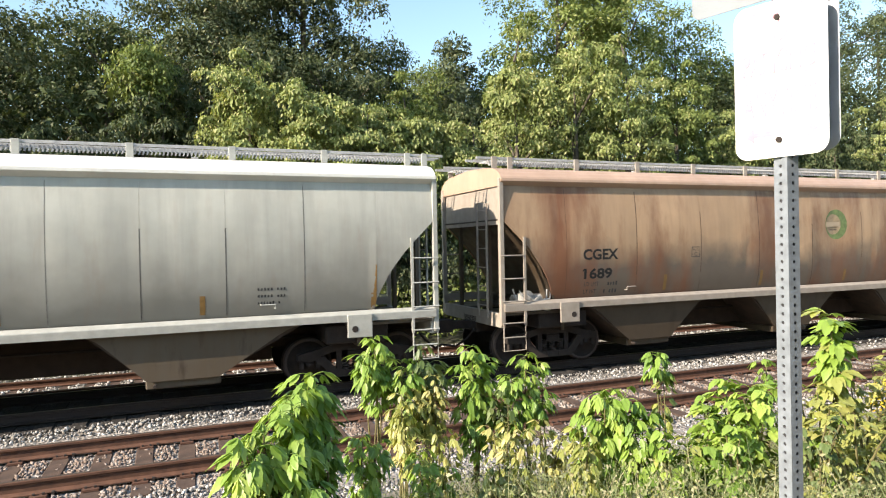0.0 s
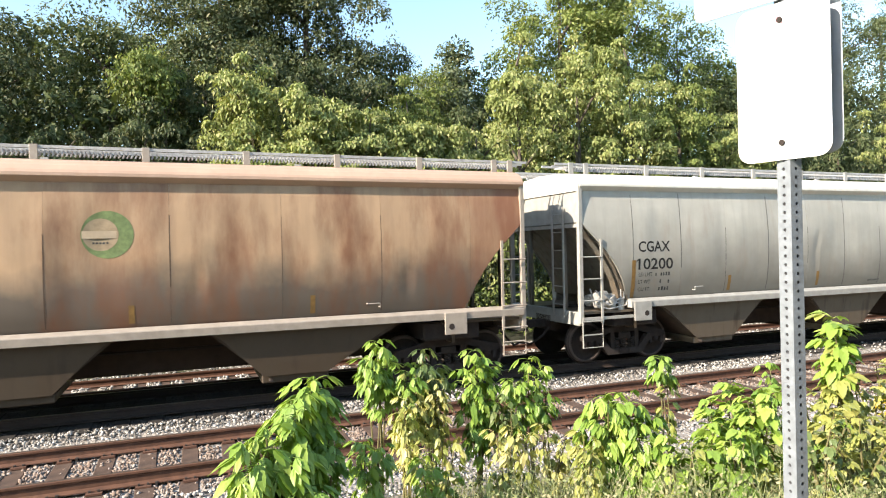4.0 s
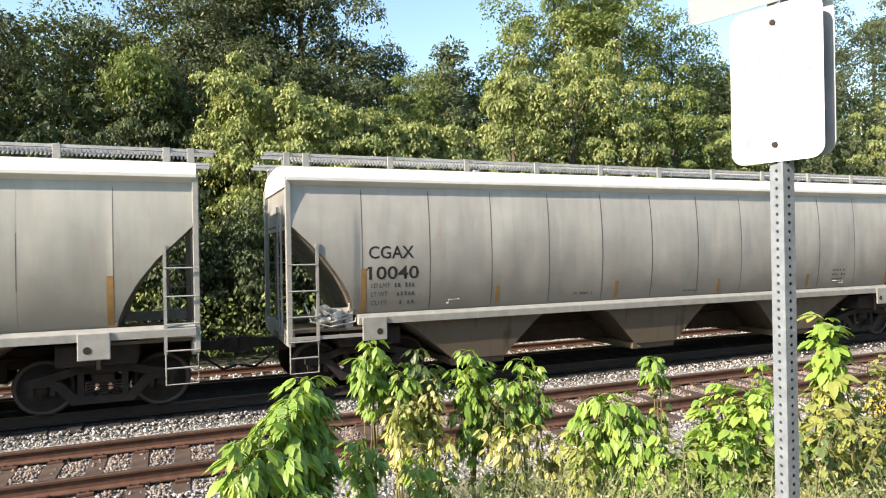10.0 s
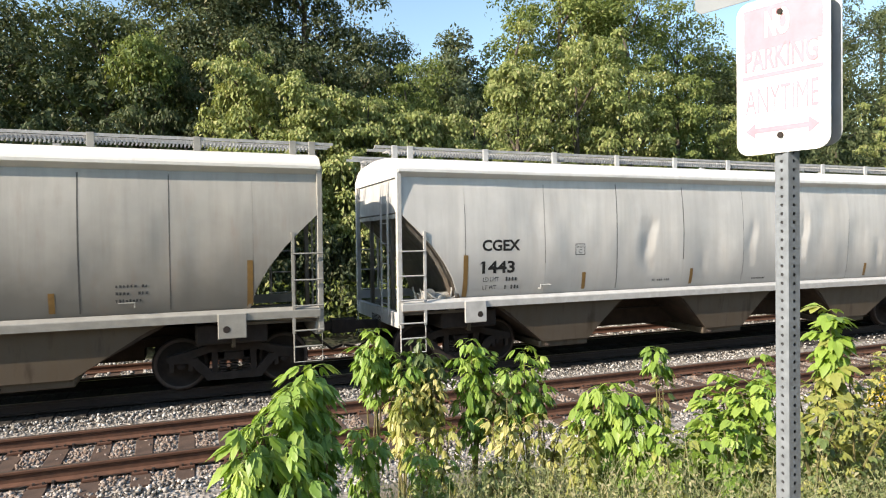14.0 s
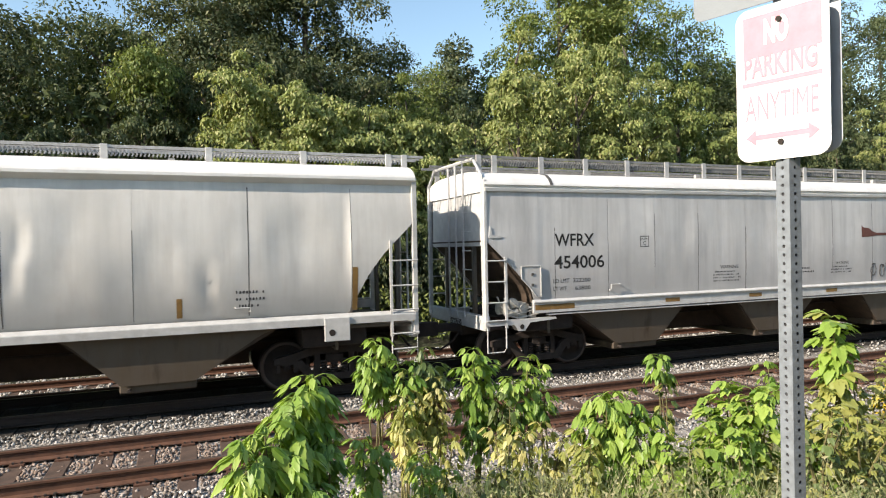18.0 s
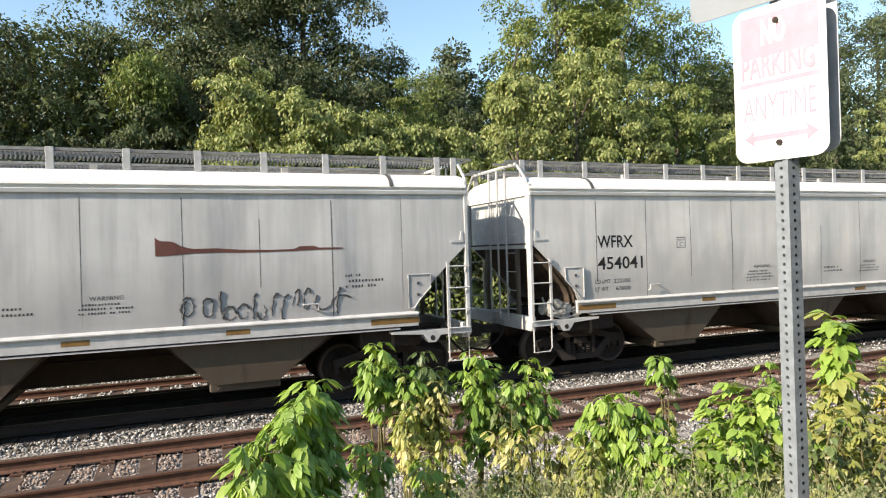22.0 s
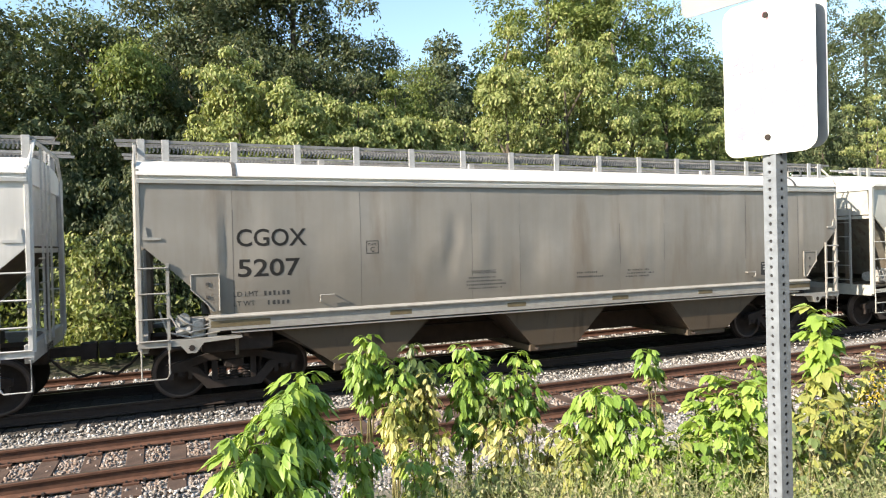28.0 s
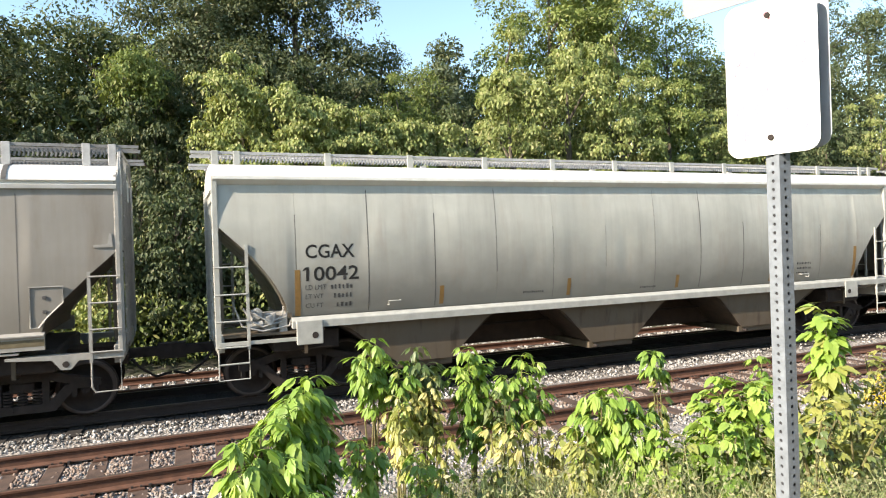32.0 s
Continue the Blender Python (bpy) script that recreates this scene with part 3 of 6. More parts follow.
def hopper_car(spec):
    """One covered hopper car, its origin on the rail top at mid length."""
    rng = random.Random(spec["seed"])
    x0, x1 = spec["span"]
    half = (x1 - x0) / 2
    flat = spec["flat"]
    face, cut = (FLAT_SIDE, FLAT_CUT) if flat else (ROUND_SIDE, ROUND_CUT)
    ztop = face[-1][0]
    paint, roof_paint, low = spec["paint"], spec["roof"], spec["low"]
    trim = spec["trim"]
    kind = ("flat" if flat else "round") + "%.2f" % half + spec["tone"]
    car = new("hopper_car")
    tagged(car, spec["label"], "hopper car", "cars of the freight train")
    reach = cut[-1][0]

    # side sheets
    edges = [-half + 0.04] + [x - half for x in spec["seams"]] + [half - 0.04]
    count = len(edges) - 1
    skin = car_skin(half, face, edges, spec["dent"], spec["pillow"], spec["seed"], spec["creases"])
    for i in range(count):
        smooth(part("side_panel", side_panel(edges[i], edges[i + 1], half, cut, ztop, skin), paint, car))
    for i in range(0, count, 3):
        bm = side_panel(edges[i], edges[min(count, i + 3)], half, cut, ztop, lambda x, z: along(face, z), 24, 8)
        bmesh.ops.scale(bm, vec=(1, -1, 1), verts=bm.verts)
        bmesh.ops.reverse_faces(bm, faces=bm.faces)
        smooth(part("side_panel", bm, paint, car))
    # seam ribs that show as thin dark lines
    for i in range(1, count):
        if edges[i] + half > reach and half - edges[i] > reach:
            lo = rng.choice((1.5, 1.5, 1.9, 2.1))
            hi = rng.choice((ztop - 0.08, ztop - 0.12, 3.3, 3.0))
            bold = rng.choice(spec["bold"])
            if min(spec["bold"]) > 0.008:
                lo, hi = 1.5, ztop - 0.1
            part("weld_seam", laid_on(sheet([(edges[i] - bold, edges[i] + bold * 0.9, lo, hi)]), skin, 0.0015), spec["seam"], car)

    # roof, eaves, ends
    if flat:
        prof = [(-1.60, 3.74), (-1.615, 3.80), (-1.56, 3.82), (-1.56, 3.86), (-1.615, 3.87), (-1.60, 3.91), (-1.53, 4.01), (-1.40, 4.10), (-1.12, 4.165), (-0.75, 4.20), (0.0, 4.22)]
    else:
        prof = [(-1.46, 3.82), (-1.49, 3.825), (-1.600, 3.905), (-1.608, 3.915), (-1.605, 3.965), (-1.58, 4.01), (-1.50, 4.09), (-1.37, 4.16), (-1.14, 4.22), (-0.75, 4.255), (0.0, 4.285)]
    ring = prof + [(-y, z) for y, z in prof[-2::-1]]
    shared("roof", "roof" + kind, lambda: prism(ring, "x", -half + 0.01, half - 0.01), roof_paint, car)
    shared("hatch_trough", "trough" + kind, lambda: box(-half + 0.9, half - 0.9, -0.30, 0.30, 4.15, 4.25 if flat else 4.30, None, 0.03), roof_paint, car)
    for i in range(1, 5 if flat else 4):
        shared("hatch_latch", "latch", lambda: box(-0.06, 0.06, -0.36, -0.28, 4.24, 4.36), GREY_STEEL, car, at=(-half + 2 * half * i / (5 if flat else 4), 0, 0))
    zc = cut[0][1]
    if flat:
        # dark band drawn for a roof bracket together with its cast shadow
        bracket_band = [(y * 1.004, z + 0.012) for y, z in ring[3:-3]] + [(ring[-4][0] * 0.9, 4.0), (ring[3][0] * 0.9, 4.0)]
        for s in (-1, 1):
            shared("roof_strap", "strap%d" % s + kind, lambda: prism(bracket_band, "x", s * (half - 1.50), s * (half - 1.57)), SEAM_DARK, car)
    for s in (-1, 1):
        shared("end_sheet", "end%d" % s + kind, lambda: prism([(-1.44, zc - 0.1), (1.44, zc - 0.1), (1.40, 3.86), (1.2, 4.05), (0.6, 4.17), (-0.6, 4.17), (-1.2, 4.05), (-1.40, 3.86)], "x",
                                                              s * (half - 0.05), s * (half - 0.09)), trim, car)
        line = [(s * (half - d), z) for d, z in cut] + [(s * (half - 1.75), 1.16)]
        inner = [(x - s * 0.04, z + 0.03) for x, z in line[::-1]]
        # flat cars: shade in the end gap is put into a darker slope sheet
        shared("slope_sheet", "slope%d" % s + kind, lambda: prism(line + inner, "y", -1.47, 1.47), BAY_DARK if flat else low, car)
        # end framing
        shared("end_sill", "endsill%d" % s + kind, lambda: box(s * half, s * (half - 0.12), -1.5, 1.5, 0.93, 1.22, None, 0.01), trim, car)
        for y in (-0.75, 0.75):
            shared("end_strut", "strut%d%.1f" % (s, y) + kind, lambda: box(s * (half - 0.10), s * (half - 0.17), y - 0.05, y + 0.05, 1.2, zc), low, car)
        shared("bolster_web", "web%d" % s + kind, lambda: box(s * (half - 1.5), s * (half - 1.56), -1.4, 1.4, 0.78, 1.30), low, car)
        # coupler and hose
        shared("coupler", "coupler%d" % s + kind, lambda: box(s * (half + 0.72 - 0.24), s * (half + 0.73), -0.13, 0.16, 0.72, 1.0,
                                                             box(s * (half - 0.3), s * (half + 0.5), -0.09, 0.09, 0.78, 0.95)), STEEL_DARK, car)
        shared("air_hose", "hose%d" % s + kind, rod([(s * (half + 0.05), -0.32, 0.80), (s * (half + 0.2), -0.33, 0.62), (s * (half + 0.45), -0.2, 0.42), (s * (half + 0.70), 0.0, 0.45)], 0.026), STEEL_DARK, car)
        if flat:
            shared("end_rail", "rail%d" % s + kind, lambda: tube([(s * (half + 0.02), -1.52, 1.1), (s * (half + 0.02), -1.50, 4.05), (s * (half + 0.02), -1.1, 4.44), (s * (half + 0.02), 1.1, 4.44),
                                                                 (s * (half + 0.02), 1.50, 4.05), (s * (half + 0.02), 1.52, 1.1)], 0.035), trim, car)
            for y in (-0.55, -0.15, 0.25):
                shared("end_ladder_stile", "els%d%.2f" % (s, y) + kind, lambda: box(s * (half + 0.005), s * (half + 0.035), y - 0.02, y + 0.02, 1.1, 4.42), trim, car)
        else:
            for y in (-0.95, -0.5):
                shared("end_ladder_stile", "els%d%.2f" % (s, y) + kind, lambda: box(s * (half + 0.005), s * (half + 0.035), y - 0.025, y + 0.025, 1.1, 3.5), trim, car)
        for k in range(6):
            z = 1.35 + 0.40 * k
            shared("end_rung", "erung%d%d" % (s, k) + kind, rod([(s * (half + 0.03), -0.95, z), (s * (half + 0.03), -0.5, z)], 0.012), trim, car)

    # corner posts, ladders and stirrups
    wide = 0.44 if flat else 0.52
    for s in (-1, 1):
        for y in (-1, 1):
            k2 = "%d%d" % (s, y) + kind
            shared("corner_post", "post" + k2, lambda: box(s * (half + 0.02), s * (half - (0.05 if flat else 0.075)), y * 1.48, y * (1.585 if flat else 1.575), 0.98, 3.97, None, 0.008), trim, car)
            shared("ladder_stile", "stile" + k2, lambda: box(s * (half - wide + 0.025), s * (half - wide - 0.025), y * 1.58, y * 1.615, 0.98, 2.78 if not flat else 2.42), trim, car)
            for k in range(4):
                z = (1.03, 1.47, 1.93, 2.40)[k] if not flat else (1.14, 1.50, 1.92, 2.34)[k]
                shared("rung", "rung%d" % k + k2, rod([(s * (half + 0.01), y * 1.62, z), (s * (half - wide), y * 1.62, z)]), trim, car)
            a, b = s * (half - 0.02), s * (half - wide)
            if flat:
                pts = [(a, y * 1.58, 1.1), (a, y * 1.58, 0.5), ((a * 0.12 + b * 0.88), y * 1.58, 0.5), (b, y * 1.58, 0.58), (b, y * 1.58, 1.1)]
            else:
                pts = [(a, y * 1.60, 1.03), (a, y * 1.60, 0.47), (b, y * 1.60, 0.47), (b, y * 1.60, 1.03)]
                shared("stirrup_tread", "tread" + k2, rod([(a, y * 1.60, 0.74), (b, y * 1.60, 0.74)]), trim, car)
            shared("stirrup", "stirrup" + k2, rod(pts, 0.014), trim, car)

    # sills, jack pads, platforms
    for y in (-1, 1):
        ky = "%d" % y + kind
        if flat:
            shared("side_sill", "sill" + ky, lambda: box(-half + reach - 0.06, half - reach + 0.06, y * 1.545, y * 1.60, 1.24, 1.46,
                                                        prism([(y * 1.53, 1.515), (y * 1.58, 1.505), (y * 1.64, 1.475), (y * 1.64, 1.455), (y * 1.53, 1.455)], "x", -half + reach - 0.06, half - reach + 0.06,
                                                        box(-half + reach + 0.3, half - reach - 0.3, y * 1.46, y * 1.585, 1.185, 1.213))), trim, car)
        else:
            a0 = -half + (1.27 if spec["open_end"] else 0.05)
            shared("side_sill", "sill" + ky + str(spec["open_end"]), lambda: prism([(y * 1.48, 1.455), (y * 1.53, 1.45), (y * 1.615, 1.40), (y * 1.62, 1.385), (y * 1.615, 1.265), (y * 1.48, 1.265)], "x", a0, half - 0.05), trim, car)
            if spec["open_end"]:
                shared("floor_edge", "edge" + ky, lambda: box(-half + 0.03, -half + 1.34, y * 1.54, y * 1.60, 1.05, 1.11), trim, car)
        for s in (-1, 1):
            ks = "%d" % s + ky
            if flat:
                shared("platform", "platform" + ks, lambda: prism([(s * (half + 0.03), 1.03), (s * (half - 0.62), 1.03), (s * (half - 0.72), 0.90), (s * (half - 0.86), 0.90), (s * (half - 0.98), 1.06), (s * (half - 1.6), 1.10),
                                                                   (s * (half - 1.6), 1.14), (s * (half + 0.03), 1.12)], "y", y * 1.40, y * 1.60), trim, car)
                shared("lifting_eye", "eye" + ks, lambda: disc(s * (half - 0.79), y * 1.602, 0.985, 0.05, y * 1.606, 14), STEEL_DARK, car)
                card = [(0.80, 2.21), (1.25, 2.21), (1.25, 1.58), (1.14, 1.58), (1.02, 1.74), (0.80, 1.96)]
                holder = shared("placard_holder", "placard" + ks, lambda: prism([(s * (half - u), v) for u, v in card], "y", y * 1.575, y * 1.590), paint, car)
                shared("placard_rim", "prim" + ks, lambda: tube([(s * (half - u), y * 1.598, v) for u, v in card + card[:1]], 0.011, None, 5), trim, holder)
                for v in (2.02, 1.80):
                    shared("latch", "platch%.2f" % v + ks, lambda: box(s * (half - 1.03), s * (half - 1.08), y * 1.590, y * 1.606, v, v + 0.05), SEAM_DARK, holder)
                shared("corner_bracket", "bracket" + ks, lambda: prism([(s * (half - 0.08), 2.80), (s * (half - 0.36), 2.80), (s * (half - 0.36), 2.84), (s * (half - 0.16), 2.85), (s * (half - 0.13), 3.02), (s * (half - 0.10), 3.02)], "y", y * 1.592, y * 1.565), trim, car)
                shared("grab_iron", "grab" + ks, rod([(s * (half - 2.97), y * 1.56, 1.64), (s * (half - 2.97), y * 1.625, 1.66), (s * (half - 2.97), y * 1.625, 1.76), (s * (half - 3.22), y * 1.625, 1.76), (s * (half - 3.22), y * 1.56, 1.76)], 0.013), trim, car)
            else:
                pad = shared("jack_pad", "pad" + ks, lambda: box(s * (half - 1.33), s * (half - 1.80), y * 1.615, y * 1.645, 0.97, 1.40, None, 0.012), trim, car)
                shared("pad_hole", "hole" + ks, lambda: disc(s * (half - 1.66), y * 1.644, 1.13, 0.06, y * 1.650, 14), STEEL_DARK, pad)
                shared("grab_iron", "grab" + ks, rod([(s * (half - 3.07), y * 1.50, 1.58), (s * (half - 3.07), y * 1.585, 1.58), (s * (half - 3.07), y * 1.585, 1.65), (s * (half - 3.31), y * 1.585, 1.65), (s * (half - 3.31), y * 1.50, 1.65)], 0.012), trim, car)
                shared("floor_plate", "floor" + ks, lambda: box(s * (half - 0.1), s * (half - 1.6), y * 0.4, y * 1.5, 1.17, 1.22), low, car)
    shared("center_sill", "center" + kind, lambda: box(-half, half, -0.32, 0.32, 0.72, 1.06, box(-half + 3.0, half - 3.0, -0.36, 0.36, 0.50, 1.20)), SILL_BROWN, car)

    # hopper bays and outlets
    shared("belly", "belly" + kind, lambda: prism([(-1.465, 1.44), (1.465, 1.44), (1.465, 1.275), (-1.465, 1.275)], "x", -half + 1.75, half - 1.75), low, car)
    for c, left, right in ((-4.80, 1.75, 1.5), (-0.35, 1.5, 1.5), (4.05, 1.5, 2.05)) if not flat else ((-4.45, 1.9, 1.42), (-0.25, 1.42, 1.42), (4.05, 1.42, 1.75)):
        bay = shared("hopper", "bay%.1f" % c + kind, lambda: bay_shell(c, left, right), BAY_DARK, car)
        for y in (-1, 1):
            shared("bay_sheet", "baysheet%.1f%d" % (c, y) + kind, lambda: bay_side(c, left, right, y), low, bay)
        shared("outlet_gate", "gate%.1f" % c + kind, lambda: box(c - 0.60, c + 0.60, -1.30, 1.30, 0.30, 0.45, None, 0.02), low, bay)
        shared("gate_shaft", "shaft%.1f" % c + kind, lambda: tube([(c - 0.45, -1.42, 0.36), (c - 0.45, 1.42, 0.36)], 0.03), STEEL_DARK, bay)
    for s in (-1, 1):
        shared("body_bolster", "bolster%d" % s + kind, lambda: box(s * (half - 0.95), s * (half - 2.15), -1.38, 1.38, 0.84, 1.20, None, 0.03), STEEL_DARK, car)
    shared("train_pipe", "pipe" + kind, rod([(-half, -0.5, 0.92), (half, -0.5, 0.92)], 0.03), STEEL_DARK, car)

    # running boards on posts
    for y in (-1, 1):
        bz = 4.50 if flat else 4.44
        shared("running_board", "board" + kind, lambda: deep_grating(half, flat), BOARD_DARK if flat else BOARD_GREY, car, at=(0, y * 0.88, bz))
        step = 1.12 if flat else 1.64
        k0 = int((half - 0.1) / step)
        xs = [-half + 0.08] + [step * k for k in range(-k0, k0 + 1)] + [half - 0.08]
        for x in xs:
            if y < 0 or abs(x) > half - 3:
                shared("board_post", "bpost%d" % y + kind, lambda: box(-0.06, 0.06, y * 1.155, y * 1.185, 4.15, bz + 0.02, None, 0.006), BOARD_GREY if flat else trim, car, at=(x, 0, 0))
    # brake valves on the platform at one end
    s = -1
    zb = 1.26 if not flat else 1.16
    gear = shared("brake_valve", "valve" + kind, lambda: box(s * (half - 0.78), s * (half - 1.02), -1.42, -1.10, zb - 0.04, zb + 0.30, None, 0.03), AIR_GEAR, car, "dusty grey brake valve casting")
    shared("air_reservoir", "tank" + kind, lambda: tube([(s * (half - 0.55), -1.0, zb + 0.16), (s * (half - 1.25), -0.95, zb + 0.16)], 0.13, None, 12), AIR_GEAR, car)
    shared("valve_cap", "vcap" + kind, lambda: disc(s * (half - 0.90), -1.42, zb + 0.18, 0.085, -1.49, 12), AIR_GEAR, gear)
    shared("brake_cylinder", "cyl" + kind, lambda: tube([(s * (half - 0.55), -1.40, zb + 0.08), (s * (half - 0.78), -1.40, zb + 0.12)], 0.075, None, 10), AIR_GEAR, car)

    shared("emergency_valve", "evalve" + kind, lambda: disc(s * (half - 0.68), -1.36, zb + 0.30, 0.10, -1.46, 12, box(s * (half - 0.60), s * (half - 0.76), -1.36, -1.12, zb, zb + 0.34, None, 0.03)), AIR_GEAR, car)
    for k, (u, v, w) in enumerate(((0.45, 0.02, 1.10), (0.58, 0.10, 1.18), (0.30, -0.06, 1.24))):
        shared("brake_pipe", "bpipe%d" % k + kind, rod([(s * (half - u), -1.47, zb + 0.42 - 0.5 * v), (s * (half - u - 0.12), -1.49, zb + 0.16 + v), (s * (half - 0.5 * (u + w)), -1.48, zb + 0.05 + v), (s * (half - w), -1.47, zb + 0.12 + v), (s * (half - w - 0.05), -1.40, zb + 0.40)], 0.017), AIR_GEAR, car)
    shared("pipe_bracket", "pbracket" + kind, lambda: box(s * (half - 1.05), s * (half - 1.20), -1.46, -1.42, zb - 0.05, zb + 0.22, None, 0.01), AIR_GEAR, car)

    for s in (-1, 1):
        truck(car, s * (half - 1.5))

    # markings
    d = -half
    for words, x, z, w, h in spec["words"]:
        lettering(words, d + x, 0, z, w, h, BLACK_LETTER if h > 0.15 else FADED_LETTER, car, skin=skin)
    for x, z, w, h, n in spec["bars"]:
        bars(d + x, 0, z, w, h, n, FADED_LETTER, car, rng, skin=skin)
    for x, z, w, h in spec["strips"]:
        bm = box(d + x, d + x + w, -1.603, -1.598, z, z + h) if flat else sheet([(d + x, d + x + w, z, z + h)], skin)
        part("reflector_strip", bm, spec["strip"], car, "faded amber reflective strip")
    for x, z in spec["squares"]:
        x += d
        sq = part("stencil_frame", sheet([(x, x + 0.24, z, z + 0.014), (x, x + 0.24, z + 0.226, z + 0.24), (x, x + 0.014, z + 0.014, z + 0.226), (x + 0.226, x + 0.24, z + 0.014, z + 0.226)], skin), FADED_LETTER, car)
        lettering("C", x + 0.08, 0, z + 0.035, 0.08, 0.085, FADED_LETTER, sq, skin=skin)
        lettering("PLATE", x + 0.04, 0, z + 0.15, 0.16, 0.045, FADED_LETTER, sq, skin=skin)
    spec["skin"] = skin
    return car, (x0 + x1) / 2


def paint_set(name, base, grime, low, **k):
    light = k.pop("light", tuple(min(0.8, 1.3 * c) for c in base))
    # brighter copy of the body paint: sunlight on the roof put into its colour
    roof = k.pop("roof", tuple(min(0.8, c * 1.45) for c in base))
    # body colour scaled down: shade under the car is put into the paint
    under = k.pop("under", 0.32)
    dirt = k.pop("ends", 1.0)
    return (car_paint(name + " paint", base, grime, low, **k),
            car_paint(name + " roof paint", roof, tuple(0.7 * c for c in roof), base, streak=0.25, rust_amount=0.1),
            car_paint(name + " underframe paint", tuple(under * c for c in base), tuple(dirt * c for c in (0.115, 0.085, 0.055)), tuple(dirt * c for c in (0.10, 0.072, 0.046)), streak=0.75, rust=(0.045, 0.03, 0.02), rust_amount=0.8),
            plain(name + " trim paint", light, 0.5, 0.0, 0.25, 5))


# shade on the sloping bay undersides is put into this dark brown
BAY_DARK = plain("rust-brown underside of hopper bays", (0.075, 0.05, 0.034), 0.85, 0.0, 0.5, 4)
BOARD_DARK = plain("darkened galvanised board", (0.24, 0.24, 0.235), 0.6, 0.0, 0.4, 9)
BOARD_GREY = plain("weathered galvanised board", (0.46, 0.46, 0.455), 0.6, 0.0, 0.35, 9)
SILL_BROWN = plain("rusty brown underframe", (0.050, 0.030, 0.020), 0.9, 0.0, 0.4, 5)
GRIME, LOW_TONE = (0.34, 0.325, 0.29), (0.175, 0.17, 0.15)
SEAM_DARK = plain("dirty weld seam", (0.085, 0.08, 0.075), 0.7)
SEAM_RUST = plain("rusty weld seam", (0.10, 0.06, 0.04), 0.8)
LOW_DARKENING = dict(low_at=(0.48, 0.80), low_mix=0.92)
P_PALE = paint_set("pale green-grey", (0.53, 0.53, 0.47), GRIME, LOW_TONE, rust_amount=0.10, roof=(0.78, 0.77, 0.72), light=(0.44, 0.44, 0.40), **LOW_DARKENING)
P_WARM = paint_set("warm grey", (0.50, 0.485, 0.43), GRIME, (0.18, 0.17, 0.145), rust_amount=0.14, roof=(0.76, 0.74, 0.68), light=(0.37, 0.36, 0.33), **LOW_DARKENING)
P_DIM = paint_set("dull grey", (0.475, 0.456, 0.415), (0.30, 0.283, 0.255), (0.16, 0.15, 0.133), rust_amount=0.14, roof=(0.74, 0.72, 0.67), light=(0.33, 0.32, 0.29), **LOW_DARKENING)
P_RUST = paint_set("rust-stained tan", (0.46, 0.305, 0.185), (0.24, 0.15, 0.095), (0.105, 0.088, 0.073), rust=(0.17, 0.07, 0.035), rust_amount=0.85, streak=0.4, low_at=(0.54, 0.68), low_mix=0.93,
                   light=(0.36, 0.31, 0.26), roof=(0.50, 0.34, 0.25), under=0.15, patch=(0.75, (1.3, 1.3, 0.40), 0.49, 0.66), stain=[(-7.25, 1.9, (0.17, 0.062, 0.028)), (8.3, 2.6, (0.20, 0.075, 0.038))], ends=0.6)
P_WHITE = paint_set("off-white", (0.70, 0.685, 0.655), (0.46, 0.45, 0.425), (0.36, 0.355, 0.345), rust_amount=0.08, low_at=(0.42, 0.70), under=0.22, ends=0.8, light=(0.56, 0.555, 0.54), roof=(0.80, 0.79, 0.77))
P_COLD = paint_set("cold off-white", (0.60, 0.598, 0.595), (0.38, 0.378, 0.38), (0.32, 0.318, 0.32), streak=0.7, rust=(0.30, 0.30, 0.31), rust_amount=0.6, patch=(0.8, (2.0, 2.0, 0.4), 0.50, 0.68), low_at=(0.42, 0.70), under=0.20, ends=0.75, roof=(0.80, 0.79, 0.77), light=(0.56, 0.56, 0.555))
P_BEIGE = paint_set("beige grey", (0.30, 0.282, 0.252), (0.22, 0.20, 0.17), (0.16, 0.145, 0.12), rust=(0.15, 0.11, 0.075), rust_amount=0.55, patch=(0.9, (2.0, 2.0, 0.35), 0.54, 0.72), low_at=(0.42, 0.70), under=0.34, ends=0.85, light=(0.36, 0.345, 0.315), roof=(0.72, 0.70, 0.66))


def round_strips(tall=True):
    s = [(4.13, 1.52, 0.09, 0.36), (7.06, 1.52, 0.09, 0.36), (10.0, 1.52, 0.09, 0.30), (12.95, 1.52, 0.09, 0.33)]
    return s + ([(1.34, 1.47, 0.10, 0.83), (15.95, 1.50, 0.10, 0.80)] if tall else [])


ROUND_BARS = [(6.0, 1.62, 0.5, 0.05, 10), (9.0, 1.56, 0.45, 0.05, 9), (13.9, 1.9, 0.5, 0.05, 9), (13.9, 1.78, 0.5, 0.05, 9), (13.9, 1.66, 0.4, 0.05, 8)]
FLAT_STRIPS = [(1.10, 1.30, 0.95, 0.11), (4.45, 1.31, 0.40, 0.09), (6.95, 1.31, 0.40, 0.09), (9.55, 1.31, 0.40, 0.09), (12.0, 1.31, 0.40, 0.09), (14.55, 1.30, 0.95, 0.11)]
